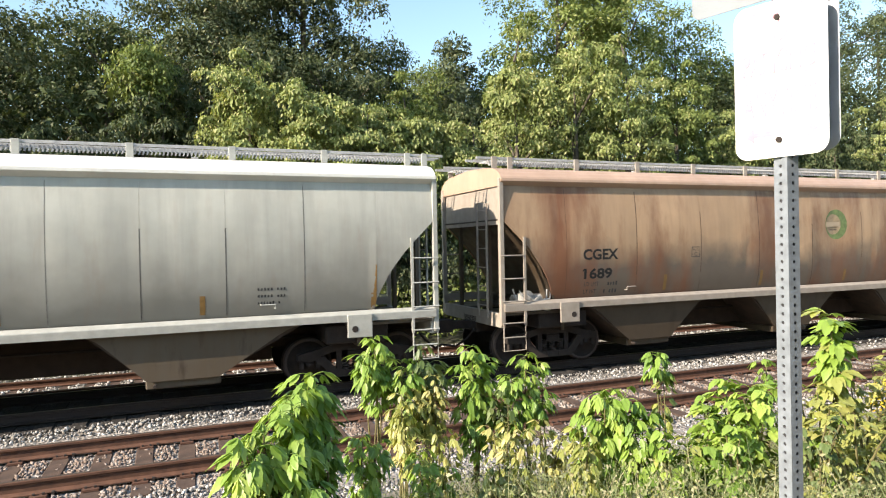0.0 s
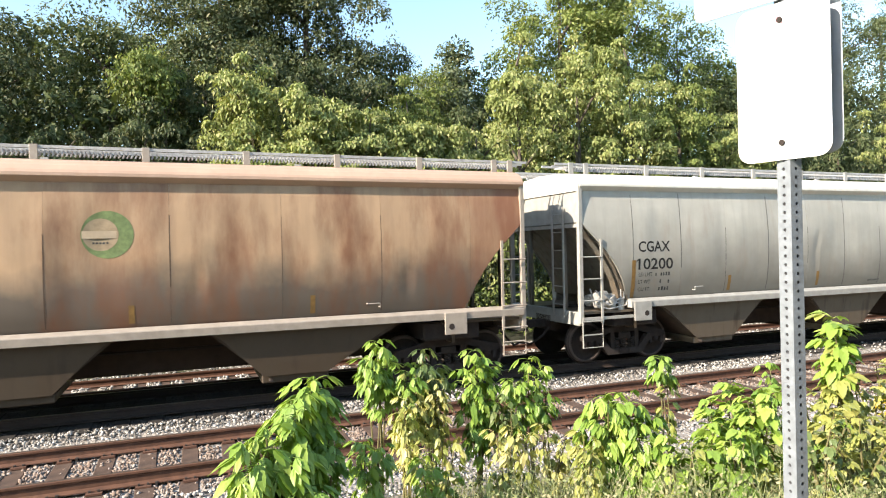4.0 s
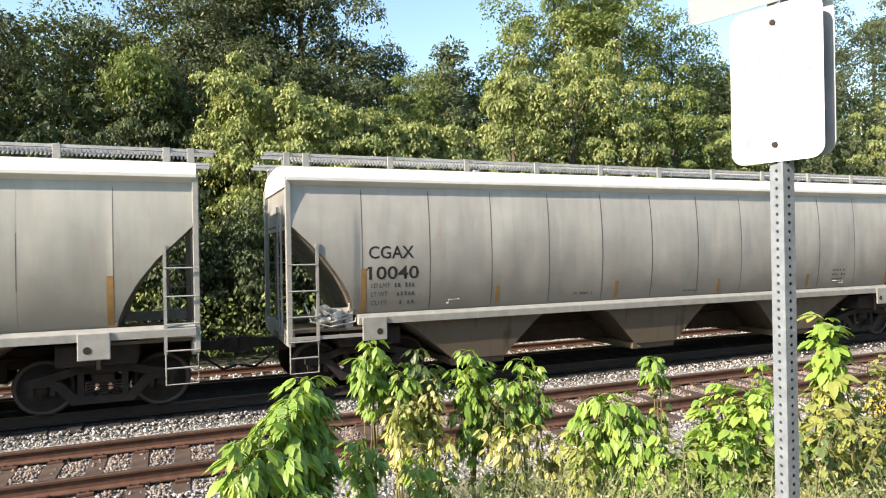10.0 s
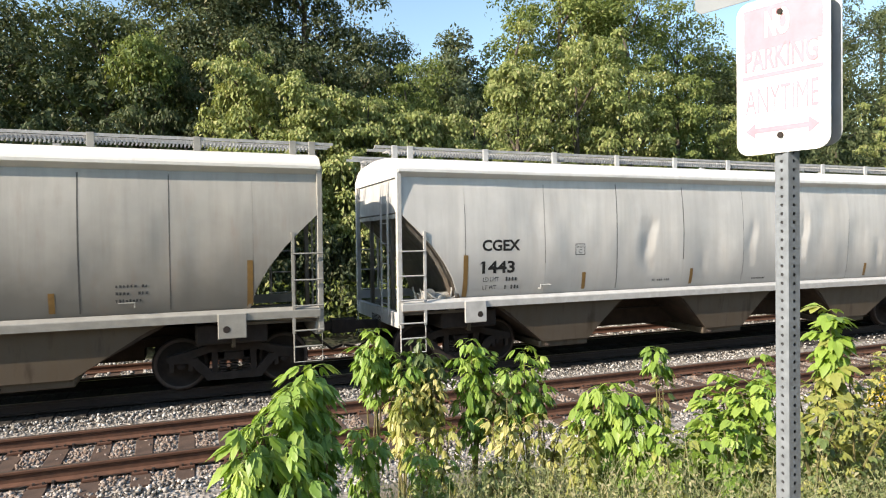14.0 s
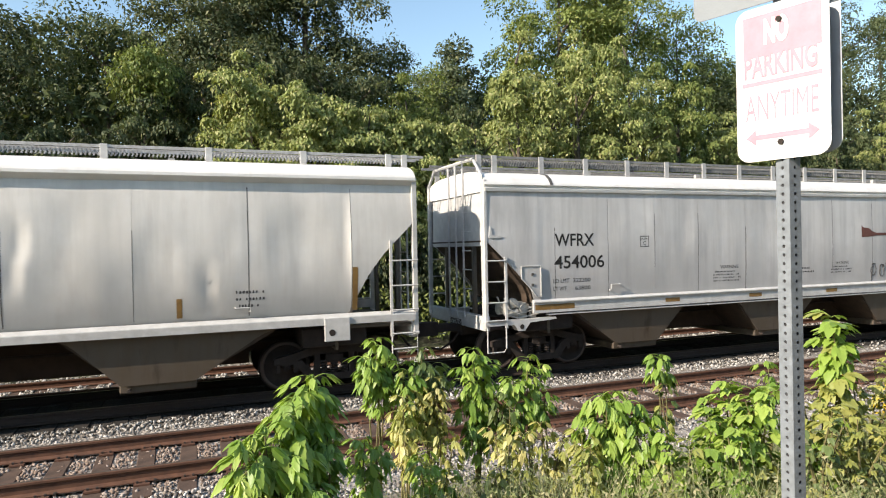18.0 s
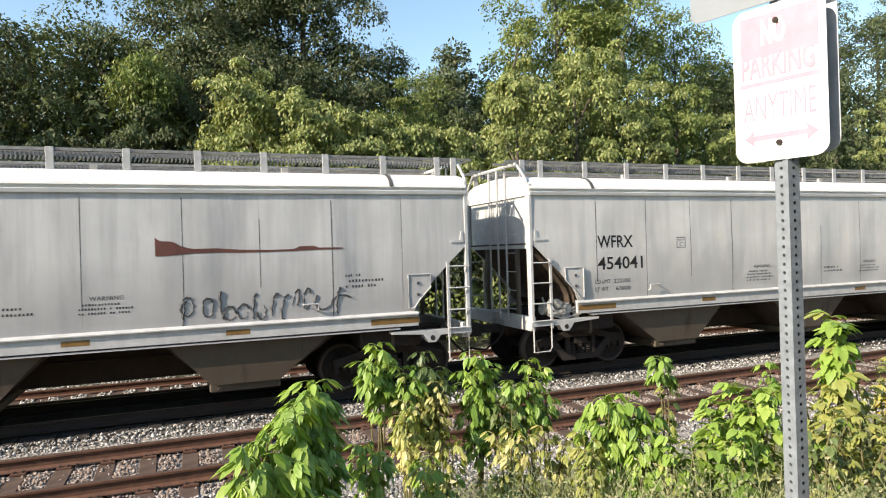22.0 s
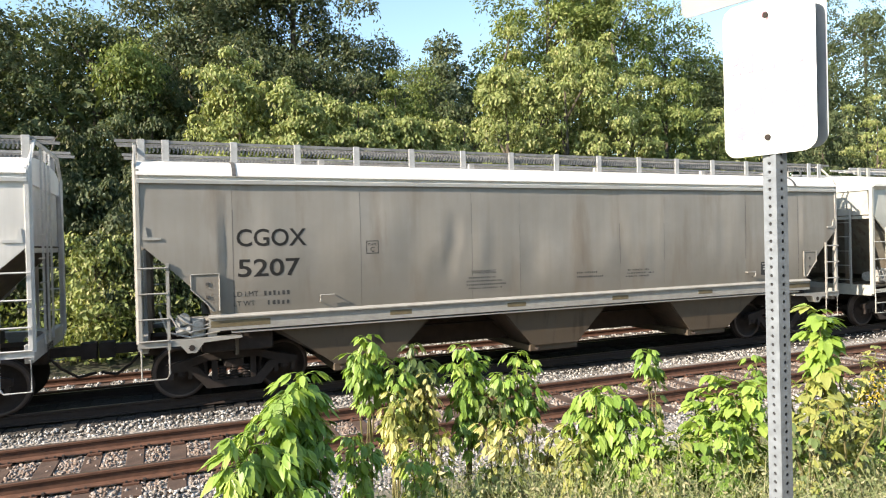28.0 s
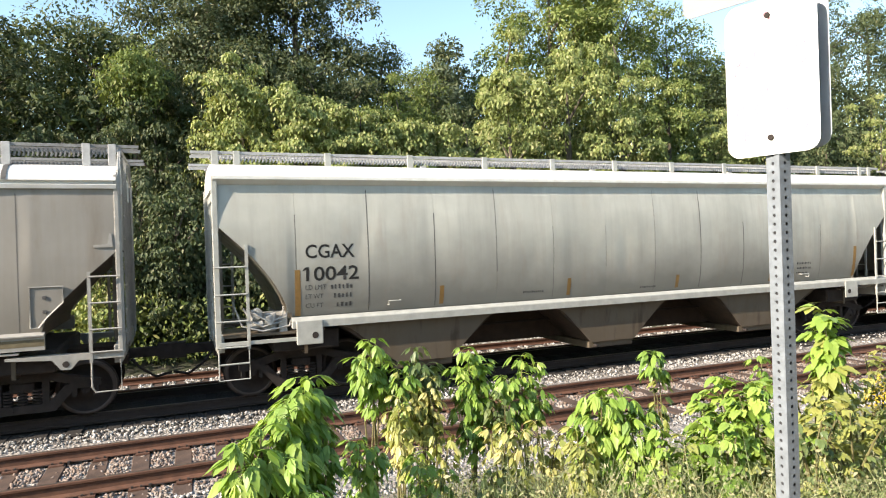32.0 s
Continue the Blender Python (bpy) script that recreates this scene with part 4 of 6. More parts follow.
FLAT_BARS = [(5.95, 1.92, 0.62, 0.035, 14), (5.90, 1.85, 0.80, 0.035, 18), (5.85, 1.78, 0.95, 0.035, 20), (5.9, 1.71, 0.8, 0.035, 18), (8.5, 1.92, 0.55, 0.045, 10), (8.5, 1.83, 0.70, 0.04, 13),
             (9.85, 1.93, 0.60, 0.035, 13), (9.8, 1.86, 0.80, 0.035, 18), (9.8, 1.79, 0.75, 0.035, 17), (14.1, 2.22, 0.3, 0.05, 6), (14.1, 2.12, 0.75, 0.05, 12), (14.1, 2.02, 0.6, 0.05, 10)]


def load_words(x, z0, w=0.85, cuft=False):
    """Load-limit stencils: the words, with bars for the figures."""
    step = 0.165
    out = [("LD LMT", x, z0, w * 0.42, 0.085), ("LT WT", x, z0 - step, w * 0.36, 0.085)]
    nums = [(x + w * 0.52, z0, w * 0.48, 0.085, 6), (x + w * 0.58, z0 - step, w * 0.42, 0.085, 5)]
    if cuft:
        out.append(("CU FT", x, z0 - 2 * step, w * 0.36, 0.085))
        nums.append((x + w * 0.64, z0 - 2 * step, w * 0.36, 0.085, 4))
    return out, nums


def spec(label, span, paints, tone, seed, flat=False, seams=None, dent=0.02, pillow=0.0012, open_end=False, words=(), nums=(), strips=(), squares=(), seam=None, bold=(0.004, 0.006, 0.009), creases=(), strip=AMBER):
    return dict(label=label, span=span, paint=paints[0], roof=paints[1], low=paints[2], trim=paints[3], tone=tone, seed=seed, flat=flat,
                seams=seams or CLOSE_SEAMS, bold=bold, creases=creases, strip=strip, dent=dent, pillow=pillow, open_end=open_end, words=list(words), bars=list(nums), strips=list(strips), squares=list(squares), seam=seam or SEAM_DARK)


CLOSE_SEAMS = [1.37 + 1.335 * k for k in range(12)]
WIDE_SEAMS = [1.54 + 1.82 * k for k in range(9)]
FLAT_SEAMS = [1.62, 2.95, 4.20, 5.45, 6.90, 8.40, 9.85, 11.35, 12.60, 13.87, 15.2]
wheelsets = []
lw_c, ln_c = load_words(1.53, 1.935, 0.88, True)
lw_b, ln_b = load_words(2.0, 1.70, 0.88)
lw_e, ln_e = load_words(1.78, 1.76, 0.85)
lw_f, ln_f = load_words(1.57, 1.84, 0.92)
lw_f += [("222200", 1.57 + 0.92 * 0.52, 1.84, 0.44, 0.085), ("63800", 1.57 + 0.92 * 0.58, 1.675, 0.385, 0.085)]
ln_f = []
lw_h, ln_h = load_words(1.48, 1.80, 0.98)
CARS = [
    spec("pale green-grey covered hopper car with round sides", (-12.7, 4.56), P_PALE, "pale", 1, strips=round_strips(), nums=ROUND_BARS, dent=0.025),
    spec("rust-stained tan covered hopper car with a green disc", (5.95, 23.25), P_RUST, "rust", 2, seams=WIDE_SEAMS, dent=0.05, seam=SEAM_RUST, creases=[(6.75, 1.9, 2.7, 0.035, 0.35), (11.2, 1.8, 2.5, 0.04, 0.4), (14.9, 1.7, 2.4, 0.04, 0.35)],
         words=[("CGEX", 1.95, 2.26, 0.90, 0.235), ("1689", 1.98, 1.85, 0.72, 0.23)] + lw_b, nums=ln_b, strips=[(x, z, w, h) for x, z, w, h in round_strips(False)], squares=[(4.9, 2.25)]),
    spec("warm grey covered hopper car with round sides", (24.59, 41.92), P_WARM, "warm", 3, open_end=True, dent=0.026, creases=[(7.1, 1.8, 2.9, 0.03, 0.35), (10.7, 1.8, 3.0, 0.03, 0.4)],
         words=[("CGAX", 1.51, 2.475, 0.88, 0.24), ("10200", 1.51, 2.085, 0.96, 0.25)] + lw_c, nums=ln_c + ROUND_BARS, strips=round_strips()),
    spec("dull grey covered hopper car, dented round sides", (43.40, 60.65), P_DIM, "dim", 4, open_end=True, bold=(0.009, 0.012), dent=0.036,
         words=[("CGAX", 1.49, 2.475, 0.89, 0.24), ("10040", 1.49, 2.085, 0.98, 0.25)] + lw_c, nums=ln_c + ROUND_BARS, strips=round_strips()),
    spec("off-white covered hopper car, dented round sides", (62.10, 79.30), P_WHITE, "white", 5, seams=[x - 0.16 for x in WIDE_SEAMS], dent=0.06, pillow=0.014, bold=(0.005, 0.009), creases=[(5.97, 1.8, 3.1, 0.06, 0.5), (8.99, 1.9, 3.0, 0.05, 0.4), (10.75, 2.0, 3.3, 0.06, 0.45), (13.54, 1.6, 2.5, 0.045, 0.3), (7.55, 1.7, 2.2, 0.03, 0.25)],
         words=[("CGEX", 1.75, 2.37, 0.86, 0.23), ("1443", 1.75, 1.92, 0.74, 0.25)] + lw_e, nums=ln_e + ROUND_BARS, strips=round_strips(), squares=[(3.95, 2.25)]),
    spec("off-white covered hopper car with scrawled flat sides", (80.75, 97.30), P_COLD, "flatcold", 6, flat=True, seams=FLAT_SEAMS, dent=0.032, pillow=0.008,
         words=[("WFRX", 1.62, 2.605, 0.97, 0.265), ("454006", 1.60, 2.135, 1.24, 0.275), ("WARNING", 6.1, 2.01, 0.56, 0.075), ("WARNING", 9.95, 2.01, 0.5, 0.07)] + lw_f, nums=ln_f + FLAT_BARS, strips=FLAT_STRIPS, squares=[(3.80, 2.56)]),
    spec("off-white covered hopper car with ribbed flat sides", (98.72, 115.45), P_WHITE, "flatwhite", 7, flat=True, seams=FLAT_SEAMS, bold=(0.006, 0.008), dent=0.032, pillow=0.012,
         words=[("WFRX", 1.64, 2.605, 0.95, 0.265), ("454041", 1.64, 2.135, 1.20, 0.275), ("WARNING", 6.1, 2.01, 0.56, 0.075), ("WARNING", 9.95, 2.01, 0.5, 0.07)] + lw_f, nums=ln_f + FLAT_BARS, strips=FLAT_STRIPS, squares=[(3.80, 2.56)]),
    spec("beige-grey covered hopper car with dented flat sides", (116.95, 133.55), P_BEIGE, "flatbeige", 8, flat=True, seams=[1.49, 3.75, 6.03, 7.13, 9.65, 10.88, 13.4, 15.2], bold=(0.003, 0.005), creases=[(5.7, 1.9, 3.2, 0.05, 0.5)], strip=DULL_STRIP, dent=0.045,
         words=[("CGOX", 1.55, 2.66, 1.20, 0.31), ("5207", 1.56, 2.13, 1.07, 0.315), ("WARNING", 6.0, 2.01, 0.56, 0.075)] + lw_h, nums=ln_h + FLAT_BARS, strips=[(x - (0.17 if w < 0.5 else 0.0), z, w + 0.03, h) for x, z, w, h in FLAT_STRIPS], squares=[(3.85, 2.48)]),
    spec("grey covered hopper car with crisp black lettering", (135.0, 152.3), P_PALE, "pale", 9, open_end=True, dent=0.034,
         words=[("CGAX", 1.54, 2.50, 0.90, 0.25), ("10042", 1.54, 2.09, 0.97, 0.26)] + lw_c, nums=ln_c + ROUND_BARS, strips=round_strips()),
    spec("pale covered hopper car with round sides", (153.75, 171.0), P_PALE, "pale", 10, strips=round_strips()),
]
cars = [hopper_car(s) for s in CARS]


def extras():
    """Marks that only single cars carry: the tan car's disc and the flat-sided car's scrawls."""
    tan, scrawled = cars[1][0], cars[5][0]
    green = plain("faded green paint", (0.17, 0.24, 0.09), 0.6, 0.0, 0.5, 9)
    skin = CARS[1]["skin"]
    x, z = 9.72 - 8.65, 2.98
    fade = plain("faded tan print", (0.36, 0.27, 0.17), 0.6, 0.0, 0.35, 9)

    def round_mark(name, cx, r, proud, material, parent, label=""):
        bm = bmesh.new()
        rings = [[bm.verts.new((cx + q * r * math.cos(2 * math.pi * k / 32), 0, z + q * r * math.sin(2 * math.pi * k / 32))) for k in range(32)] for q in (0.25, 0.55, 0.8, 1.0)]
        bm.faces.new(rings[0])
        for a, b in zip(rings, rings[1:]):
            for k in range(32):
                bm.faces.new((a[k], a[(k + 1) % 32], b[(k + 1) % 32], b[k]))
        return part(name, laid_on(bm, skin, proud), material, parent, label)
    logo = round_mark("disc_emblem", x, 0.385, 0.003, green, tan, "faded round green emblem")
    round_mark("emblem_field", x - 0.10, 0.262, 0.005, fade, logo)
    part("emblem_band", laid_on(sheet([(x - 0.37, x + 0.13, z - 0.06, z + 0.06)]), skin, 0.006), plain("pale tan band", (0.46, 0.36, 0.25), 0.6), logo)
    tagged(part("emblem_bars", laid_on(sheet([(x - 0.35 + 0.065 * k, x - 0.315 + 0.065 * k, z - 0.045, z + 0.045) for k in range(7)] + [(x - 0.22 + 0.05 * k, x - 0.19 + 0.05 * k, z - 0.15, z - 0.12) for k in range(5)]), skin, 0.008), FADED_LETTER, logo), kind="stuff")
    red = plain("dull red spray paint", (0.13, 0.05, 0.04), 0.9)
    skin = CARS[5]["skin"]
    d = -(97.30 - 80.75) / 2
    bm = bmesh.new()
    edge = [(10.93, 2.69, 3.0), (11.0, 2.69, 2.94), (11.2, 2.70, 2.93), (11.33, 2.71, 2.85), (11.5, 2.725, 2.80), (11.9, 2.73, 2.80), (12.3, 2.715, 2.765), (12.8, 2.715, 2.75), (13.2, 2.72, 2.755),
            (13.27, 2.725, 2.80), (13.55, 2.73, 2.805), (13.62, 2.73, 2.77), (14.0, 2.735, 2.765), (14.1, 2.745, 2.752)]
    steps = [edge[0][0] + 0.05 * k for k in range(int((edge[-1][0] - edge[0][0]) / 0.05) + 1)]
    pairs = [(bm.verts.new((d + px, 0, along(edge, px, 0, 1))), bm.verts.new((d + px, 0, along(edge, px, 0, 2)))) for px in steps]
    for a, b in zip(pairs, pairs[1:]):
        bm.faces.new((a[0], b[0], b[1], a[1]))
    part("spray_line", laid_on(bm, skin, 0.006), red, scrawled, "dull red sprayed line")
    beige = cars[7][0]
    skin = CARS[7]["skin"]
    d = -(133.55 - 116.95) / 2
    card = part("placard", sheet([(d + 13.89, d + 14.30, 1.67, 1.99)], skin), plain("black placard", (0.03, 0.03, 0.03), 0.6), beige, "small black placard with pale marks")
    pale = plain("pale placard print", (0.42, 0.41, 0.38), 0.6)
    tagged(part("placard_print", laid_on(sheet([(d + 13.92, d + 14.27, 1.93, 1.955), (d + 13.95, d + 14.1, 1.80, 1.84), (d + 14.02, d + 14.22, 1.72, 1.76), (d + 13.96, d + 14.2, 1.86, 1.885)]), skin, 0.005), pale, card), kind="stuff")
    rng = random.Random(8)
    ink = plain("black spray paint", (0.06, 0.06, 0.06), 0.6)
    # each stroke: centre, half sizes, slant, and the arc it sweeps in degrees
    strokes = [(11.42, 1.83, 0.10, 0.16, 0.05, 60, 400), (11.38, 1.72, 0.02, 0.20, 0.12, 90, 270), (11.75, 1.80, 0.09, 0.16, 0.0, 30, 380), (11.98, 1.82, 0.03, 0.24, -0.1, 90, 280),
               (12.1, 1.68, 0.10, 0.12, 0.0, 0, 330), (12.32, 1.70, 0.09, 0.13, 0.1, 20, 350), (12.52, 1.78, 0.03, 0.22, 0.1, 90, 300), (12.62, 1.68, 0.08, 0.13, 0.0, 180, 420), (12.86, 1.78, 0.05, 0.20, 0.15, 60, 250),
               (13.05, 1.74, 0.07, 0.22, 0.2, 90, 290), (13.22, 1.82, 0.05, 0.22, 0.2, -20, 200), (13.42, 1.86, 0.06, 0.19, 0.1, 30, 330), (13.72, 1.83, 0.16, 0.18, 0.15, 150, 370), (14.0, 1.80, 0.04, 0.23, 0.12, 80, 280),
               (14.06, 1.84, 0.14, 0.05, 0.0, 0, 200)]
    for sx, sz, sw, sh, slant, a0, a1 in strokes:
        pts = []
        for k in range(11):
            a = radians(a0 + (a1 - a0) * k / 10)
            pz = sz + sh * math.sin(a)
            px = d + sx + sw * math.cos(a) + slant * (pz - sz) + 0.012 * math.sin(7 * a)
            pts.append((px, -skin(px, pz) - 0.001, pz))
        part("spray_scrawl", tube(pts, 0.022 + 0.008 * rng.random(), None, 5, 0.010), ink, scrawled)


extras()

# ---- woods behind the tracks ----
BARK = plain("grey-brown bark", (0.13, 0.105, 0.08), 0.9, 0.0, 0.5, 7, 0.6)
LEAF = {
    "vine": leaf_material("vine leaves", (0.19, 0.235, 0.085), (0.41, 0.445, 0.17), (0.60, 0.56, 0.29), 0.14, 0.30),
    "green": leaf_material("green leaves", (0.13, 0.175, 0.055), (0.27, 0.32, 0.105), (0.40, 0.39, 0.16), 0.08, 0.30),
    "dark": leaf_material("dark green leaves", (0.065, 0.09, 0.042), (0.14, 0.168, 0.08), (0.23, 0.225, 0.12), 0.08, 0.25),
    # dull leaves; low in the wood this tone also carries the shade
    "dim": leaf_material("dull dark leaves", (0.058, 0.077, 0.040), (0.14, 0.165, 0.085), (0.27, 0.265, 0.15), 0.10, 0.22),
    "grey": leaf_material("grey-green leaves", (0.12, 0.15, 0.09), (0.21, 0.24, 0.145), (0.29, 0.29, 0.19), 0.08, 0.3),
}
BLADE = np.array([(0, 0, 0), (0.40, -0.25, 0.05), (1.0, 0, -0.12), (0.40, 0.25, 0.05)])
BLADE_TRIS = np.array([(0, 1, 2), (0, 2, 3)])


def leaf_mesh(name, rng, centres, outward, size, droop=0.8, spread=0.6, loose=0.5):
    """Single leaves at centres, hanging outwards and down."""
    n = len(centres)
    tip = 0.45 * outward + spread * rng.normal(size=(n, 3)) + np.array([0, 0, -droop])
    tip /= np.linalg.norm(tip, axis=1)[:, None]
    side = np.cross(tip, outward + np.array([0, 0, 0.55]) + loose * rng.normal(size=(n, 3)))
    side /= np.linalg.norm(side, axis=1)[:, None] + 1e-9
    up = np.cross(side, tip)
    s = size * rng.uniform(0.6, 1.35, n)
    v = (BLADE[None, :, 0, None] * tip[:, None] + BLADE[None, :, 1, None] * side[:, None] + BLADE[None, :, 2, None] * up[:, None]) * s[:, None, None]
    v += centres[:, None]
    f = (BLADE_TRIS[None] + 4 * np.arange(n)[:, None, None]).reshape(-1, 3)
    return arrays(name, v.reshape(-1, 3), f)


def crown_spots(rng, clumps, leaves, rx, ry, z0, z1, clump, lean, ragged=0.6):
    """Leaf places on the outer shells of many small clumps inside an egg-shaped crown with a ragged outline."""
    zc, rz = (z0 + z1) / 2, (z1 - z0) / 2
    a, h = rng.uniform(0, 2 * np.pi, clumps), rng.uniform(-1, 1, clumps)
    r = rng.uniform(0.35, 1.0, clumps) ** 0.6 * (1 + ragged * rng.normal(size=clumps) * 0.5)
    q = np.sqrt(1 - np.abs(h) ** 2.8)
    wide = np.where(h < 0, 1.0, 0.92)
    c = np.stack([rx * r * q * np.cos(a) * wide, ry * r * q * np.sin(a) * wide, zc + rz * h * np.minimum(1.15, 0.55 + 0.5 * r)], 1)
    c[:, 0] += lean * (c[:, 2] - z0)
    size = clump * rng.uniform(0.55, 1.3, clumps)
    k = rng.integers(0, clumps, leaves)
    d = rng.normal(size=(leaves, 3))
    d /= np.linalg.norm(d, axis=1)[:, None]
    d[:, 2] = np.where(d[:, 2] < -0.15, -d[:, 2] * 0.8, d[:, 2])
    rad = rng.uniform(0.55, 1.05, leaves) ** 0.5
    p = c[k] + d * (size[k] * rad)[:, None] * np.array([1.0, 1.0, 0.85])
    p[:, 2] -= 0.5 * size[k] * rng.uniform(0, 1, leaves) ** 3
    p[:, 2] = np.maximum(p[:, 2], z0 * 0.2 + 0.05)
    hang = rng.random(leaves) < 0.16
    strands = rng.normal(size=(clumps * 10, 3))
    strands /= np.linalg.norm(strands, axis=1)[:, None]
    g = k * 10 + rng.integers(0, 10, leaves)
    fall = rng.uniform(0, 1, leaves) * (0.5 + 1.6 * ((g * 37) % 11) / 11.0) * clump * 1.6
    q2 = c[k] + strands[g] * (size[k] * 1.05)[:, None] + rng.normal(size=(leaves, 3)) * 0.07
    q2[:, 2] = np.maximum(q2[:, 2] - fall, 0.1)
    p = np.where(hang[:, None], q2, p)
    d = np.where(hang[:, None], strands[g], d)
    out = d + 0.35 * (c[k] / np.array([rx, ry, z1]))
    out /= np.linalg.norm(out, axis=1)[:, None]
    return p, out, c, size


def tree(x, y, z0, z1, rx, ry, tone, leaves, label, seed, clump=0.8, clumps=60, leaf=0.20, lean=0.0, droop=0.8, name="tree", category="tree", group="trees of the wood"):
    rng = np.random.default_rng(seed)
    t = new(name)
    tagged(t, label, category, group)
    t.location = (x, y, bank(x, y) - 0.05)
    p, out, c, size = crown_spots(rng, clumps, leaves, rx, ry, z0, z1, clump, lean)
    mesh_part("crown", leaf_mesh("crown", rng, p, out, leaf, droop), LEAF[tone], t)
    r0 = 0.03 + 0.016 * z1
    bm = tube([(0, 0, 0), (0.1 * rng.normal(), 0.1 * rng.normal(), z1 * 0.3), (lean * z1 * 0.4, 0.15 * rng.normal(), z1 * 0.6), (lean * z1 * 0.7, 0, z1 * 0.92)], r0, None, 8, 0.02)
    part("trunk", bm, BARK, t)
    for k in rng.choice(clumps, 14, replace=False):
        b = Vector(c[k])
        s = Vector((lean * b.z * 0.5, 0, max(0.3, b.z - 0.9 - 0.35 * math.hypot(b.x, b.y))))
        m = (s + b) / 2 + Vector((0, 0, 0.25))
        part("limb", tube([s, m, b], r0 * 0.32, None, 5, 0.012), BARK, t)
    return t


def woods():
    """The wall of growth beyond the third track, then the taller trees."""
    vine = "tangle of yellow-green vines over saplings beside the tracks"
    green = "leafy green saplings beside the tracks"
    rows = [
        # x, y, base, top, rx, ry, tone, leaves, label
        (-8.0, 13.0, 0.2, 6.0, 2.4, 1.6, "dim", 9000, "dark leafy saplings beside the tracks"),
        (-4.6, 12.6, 0.2, 6.6, 2.2, 1.6, "dim", 9000, "dark leafy saplings beside the tracks"),
        (-1.0, 8.4, 0.1, 4.9, 1.3, 1.2, "dim", 6000, "dark leafy saplings beside the tracks"),
        (-0.2, 10.8, 0.3, 7.0, 2.2, 1.5, "dim", 9000, "dark leafy saplings beside the tracks"),
        (2.2, 9.4, 3.4, 9.0, 1.5, 1.3, "vine", 9000, vine),
        (1.9, 8.9, 0.1, 4.0, 1.7, 1.2, "dim", 8000, "dark leafy saplings beside the tracks"),
        (4.0, 8.6, 2.8, 8.2, 1.7, 1.4, "vine", 12000, vine),
        (6.0, 8.5, 2.8, 7.6, 1.8, 1.4, "vine", 12000, vine),
        (8.1, 8.6, 2.8, 7.6, 1.8, 1.4, "vine", 12000, vine),
        (10.2, 8.8, 0.2, 7.8, 1.7, 1.3, "vine", 11000, vine),
        (12.2, 9.2, 0.2, 10.4, 2.1, 1.6, "vine", 14000, vine),
        (14.8, 9.0, 0.2, 11.0, 2.2, 1.6, "vine", 13000, vine),
        (17.4, 9.0, 0.2, 10.8, 2.2, 1.6, "vine", 13000, vine),
        (20.2, 9.2, 0.2, 10.2, 2.3, 1.6, "green", 12000, green),
        (23.4, 9.4, 0.2, 8.0, 2.4, 1.6, "vine", 11000, vine),
        (27.0, 9.6, 0.2, 8.4, 2.6, 1.8, "dark", 10000, "dark leafy saplings beside the tracks"),
        (31.0, 9.8, 0.2, 9.0, 2.8, 1.8, "dark", 9000, "dark leafy saplings beside the tracks"),
        (35.5, 10.0, 0.2, 9.5, 3.0, 2.0, "vine", 8000, vine),
        (41.0, 10.5, 0.2, 10.0, 3.4, 2.2, "green", 8000, green),
        (8.8, 12.5, 0.3, 9.4, 2.2, 1.8, "green", 9000, green),
        (11.4, 12.4, 0.3, 8.6, 2.2, 1.7, "dark", 8000, "dark leafy saplings beside the tracks"),
        (15.8, 12.6, 0.3, 9.4, 2.4, 1.7, "dark", 8000, "dark leafy saplings beside the tracks"),
        (20.4, 12.8, 0.3, 9.4, 2.4, 1.7, "dark", 8000, "dark leafy saplings beside the tracks"),
        (5.6, 12.5, 0.3, 9.6, 2.4, 1.8, "dark", 9000, "dark leafy saplings beside the tracks"),
        (-1.2, 11.6, 8.2, 10.0, 0.9, 0.8, "green", 2200, green),
        (-3.6, 10.6, 0.3, 6.4, 2.0, 1.4, "dim", 8000, "dark leafy saplings beside the tracks"),
        # low rows in dark tones: shade at the thickets' foot put into the leaves
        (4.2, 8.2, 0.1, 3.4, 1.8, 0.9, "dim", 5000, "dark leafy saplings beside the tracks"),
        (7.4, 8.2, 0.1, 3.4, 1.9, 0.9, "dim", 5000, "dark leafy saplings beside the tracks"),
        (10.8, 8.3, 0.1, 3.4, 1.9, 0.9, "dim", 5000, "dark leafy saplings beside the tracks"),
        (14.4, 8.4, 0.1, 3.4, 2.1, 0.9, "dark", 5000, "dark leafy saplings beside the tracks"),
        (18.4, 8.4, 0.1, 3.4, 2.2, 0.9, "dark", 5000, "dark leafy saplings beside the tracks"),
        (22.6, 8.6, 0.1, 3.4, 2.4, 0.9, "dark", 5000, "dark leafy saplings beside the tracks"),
        (-6.6, 11.4, 0.3, 8.8, 2.2, 1.6, "dark", 9000, "dark leafy saplings beside the tracks"),
        (-0.6, 12.4, 0.3, 9.8, 1.9, 1.5, "dark", 9000, "dark leafy saplings beside the tracks"),
        (-2.0, 7.7, 0.0, 3.6, 1.0, 0.7, "vine", 3200, vine),
        (0.0, 7.6, 0.0, 5.2, 0.9, 0.7, "dark", 2600, "dark leafy saplings beside the tracks"),
        (1.9, 7.7, 0.0, 4.4, 1.0, 0.7, "dark", 2600, "dark leafy saplings beside the tracks"),
    ]
    for i, (x, y, z0, z1, rx, ry, tone, n, label) in enumerate(rows):
        tree(x, y, z0, z1, rx, ry, tone, int(n * 2.2), label, 100 + i, 0.40, 105, 0.145, 0.0, 1.3, "sapling_thicket", "thicket", "thickets along the line")
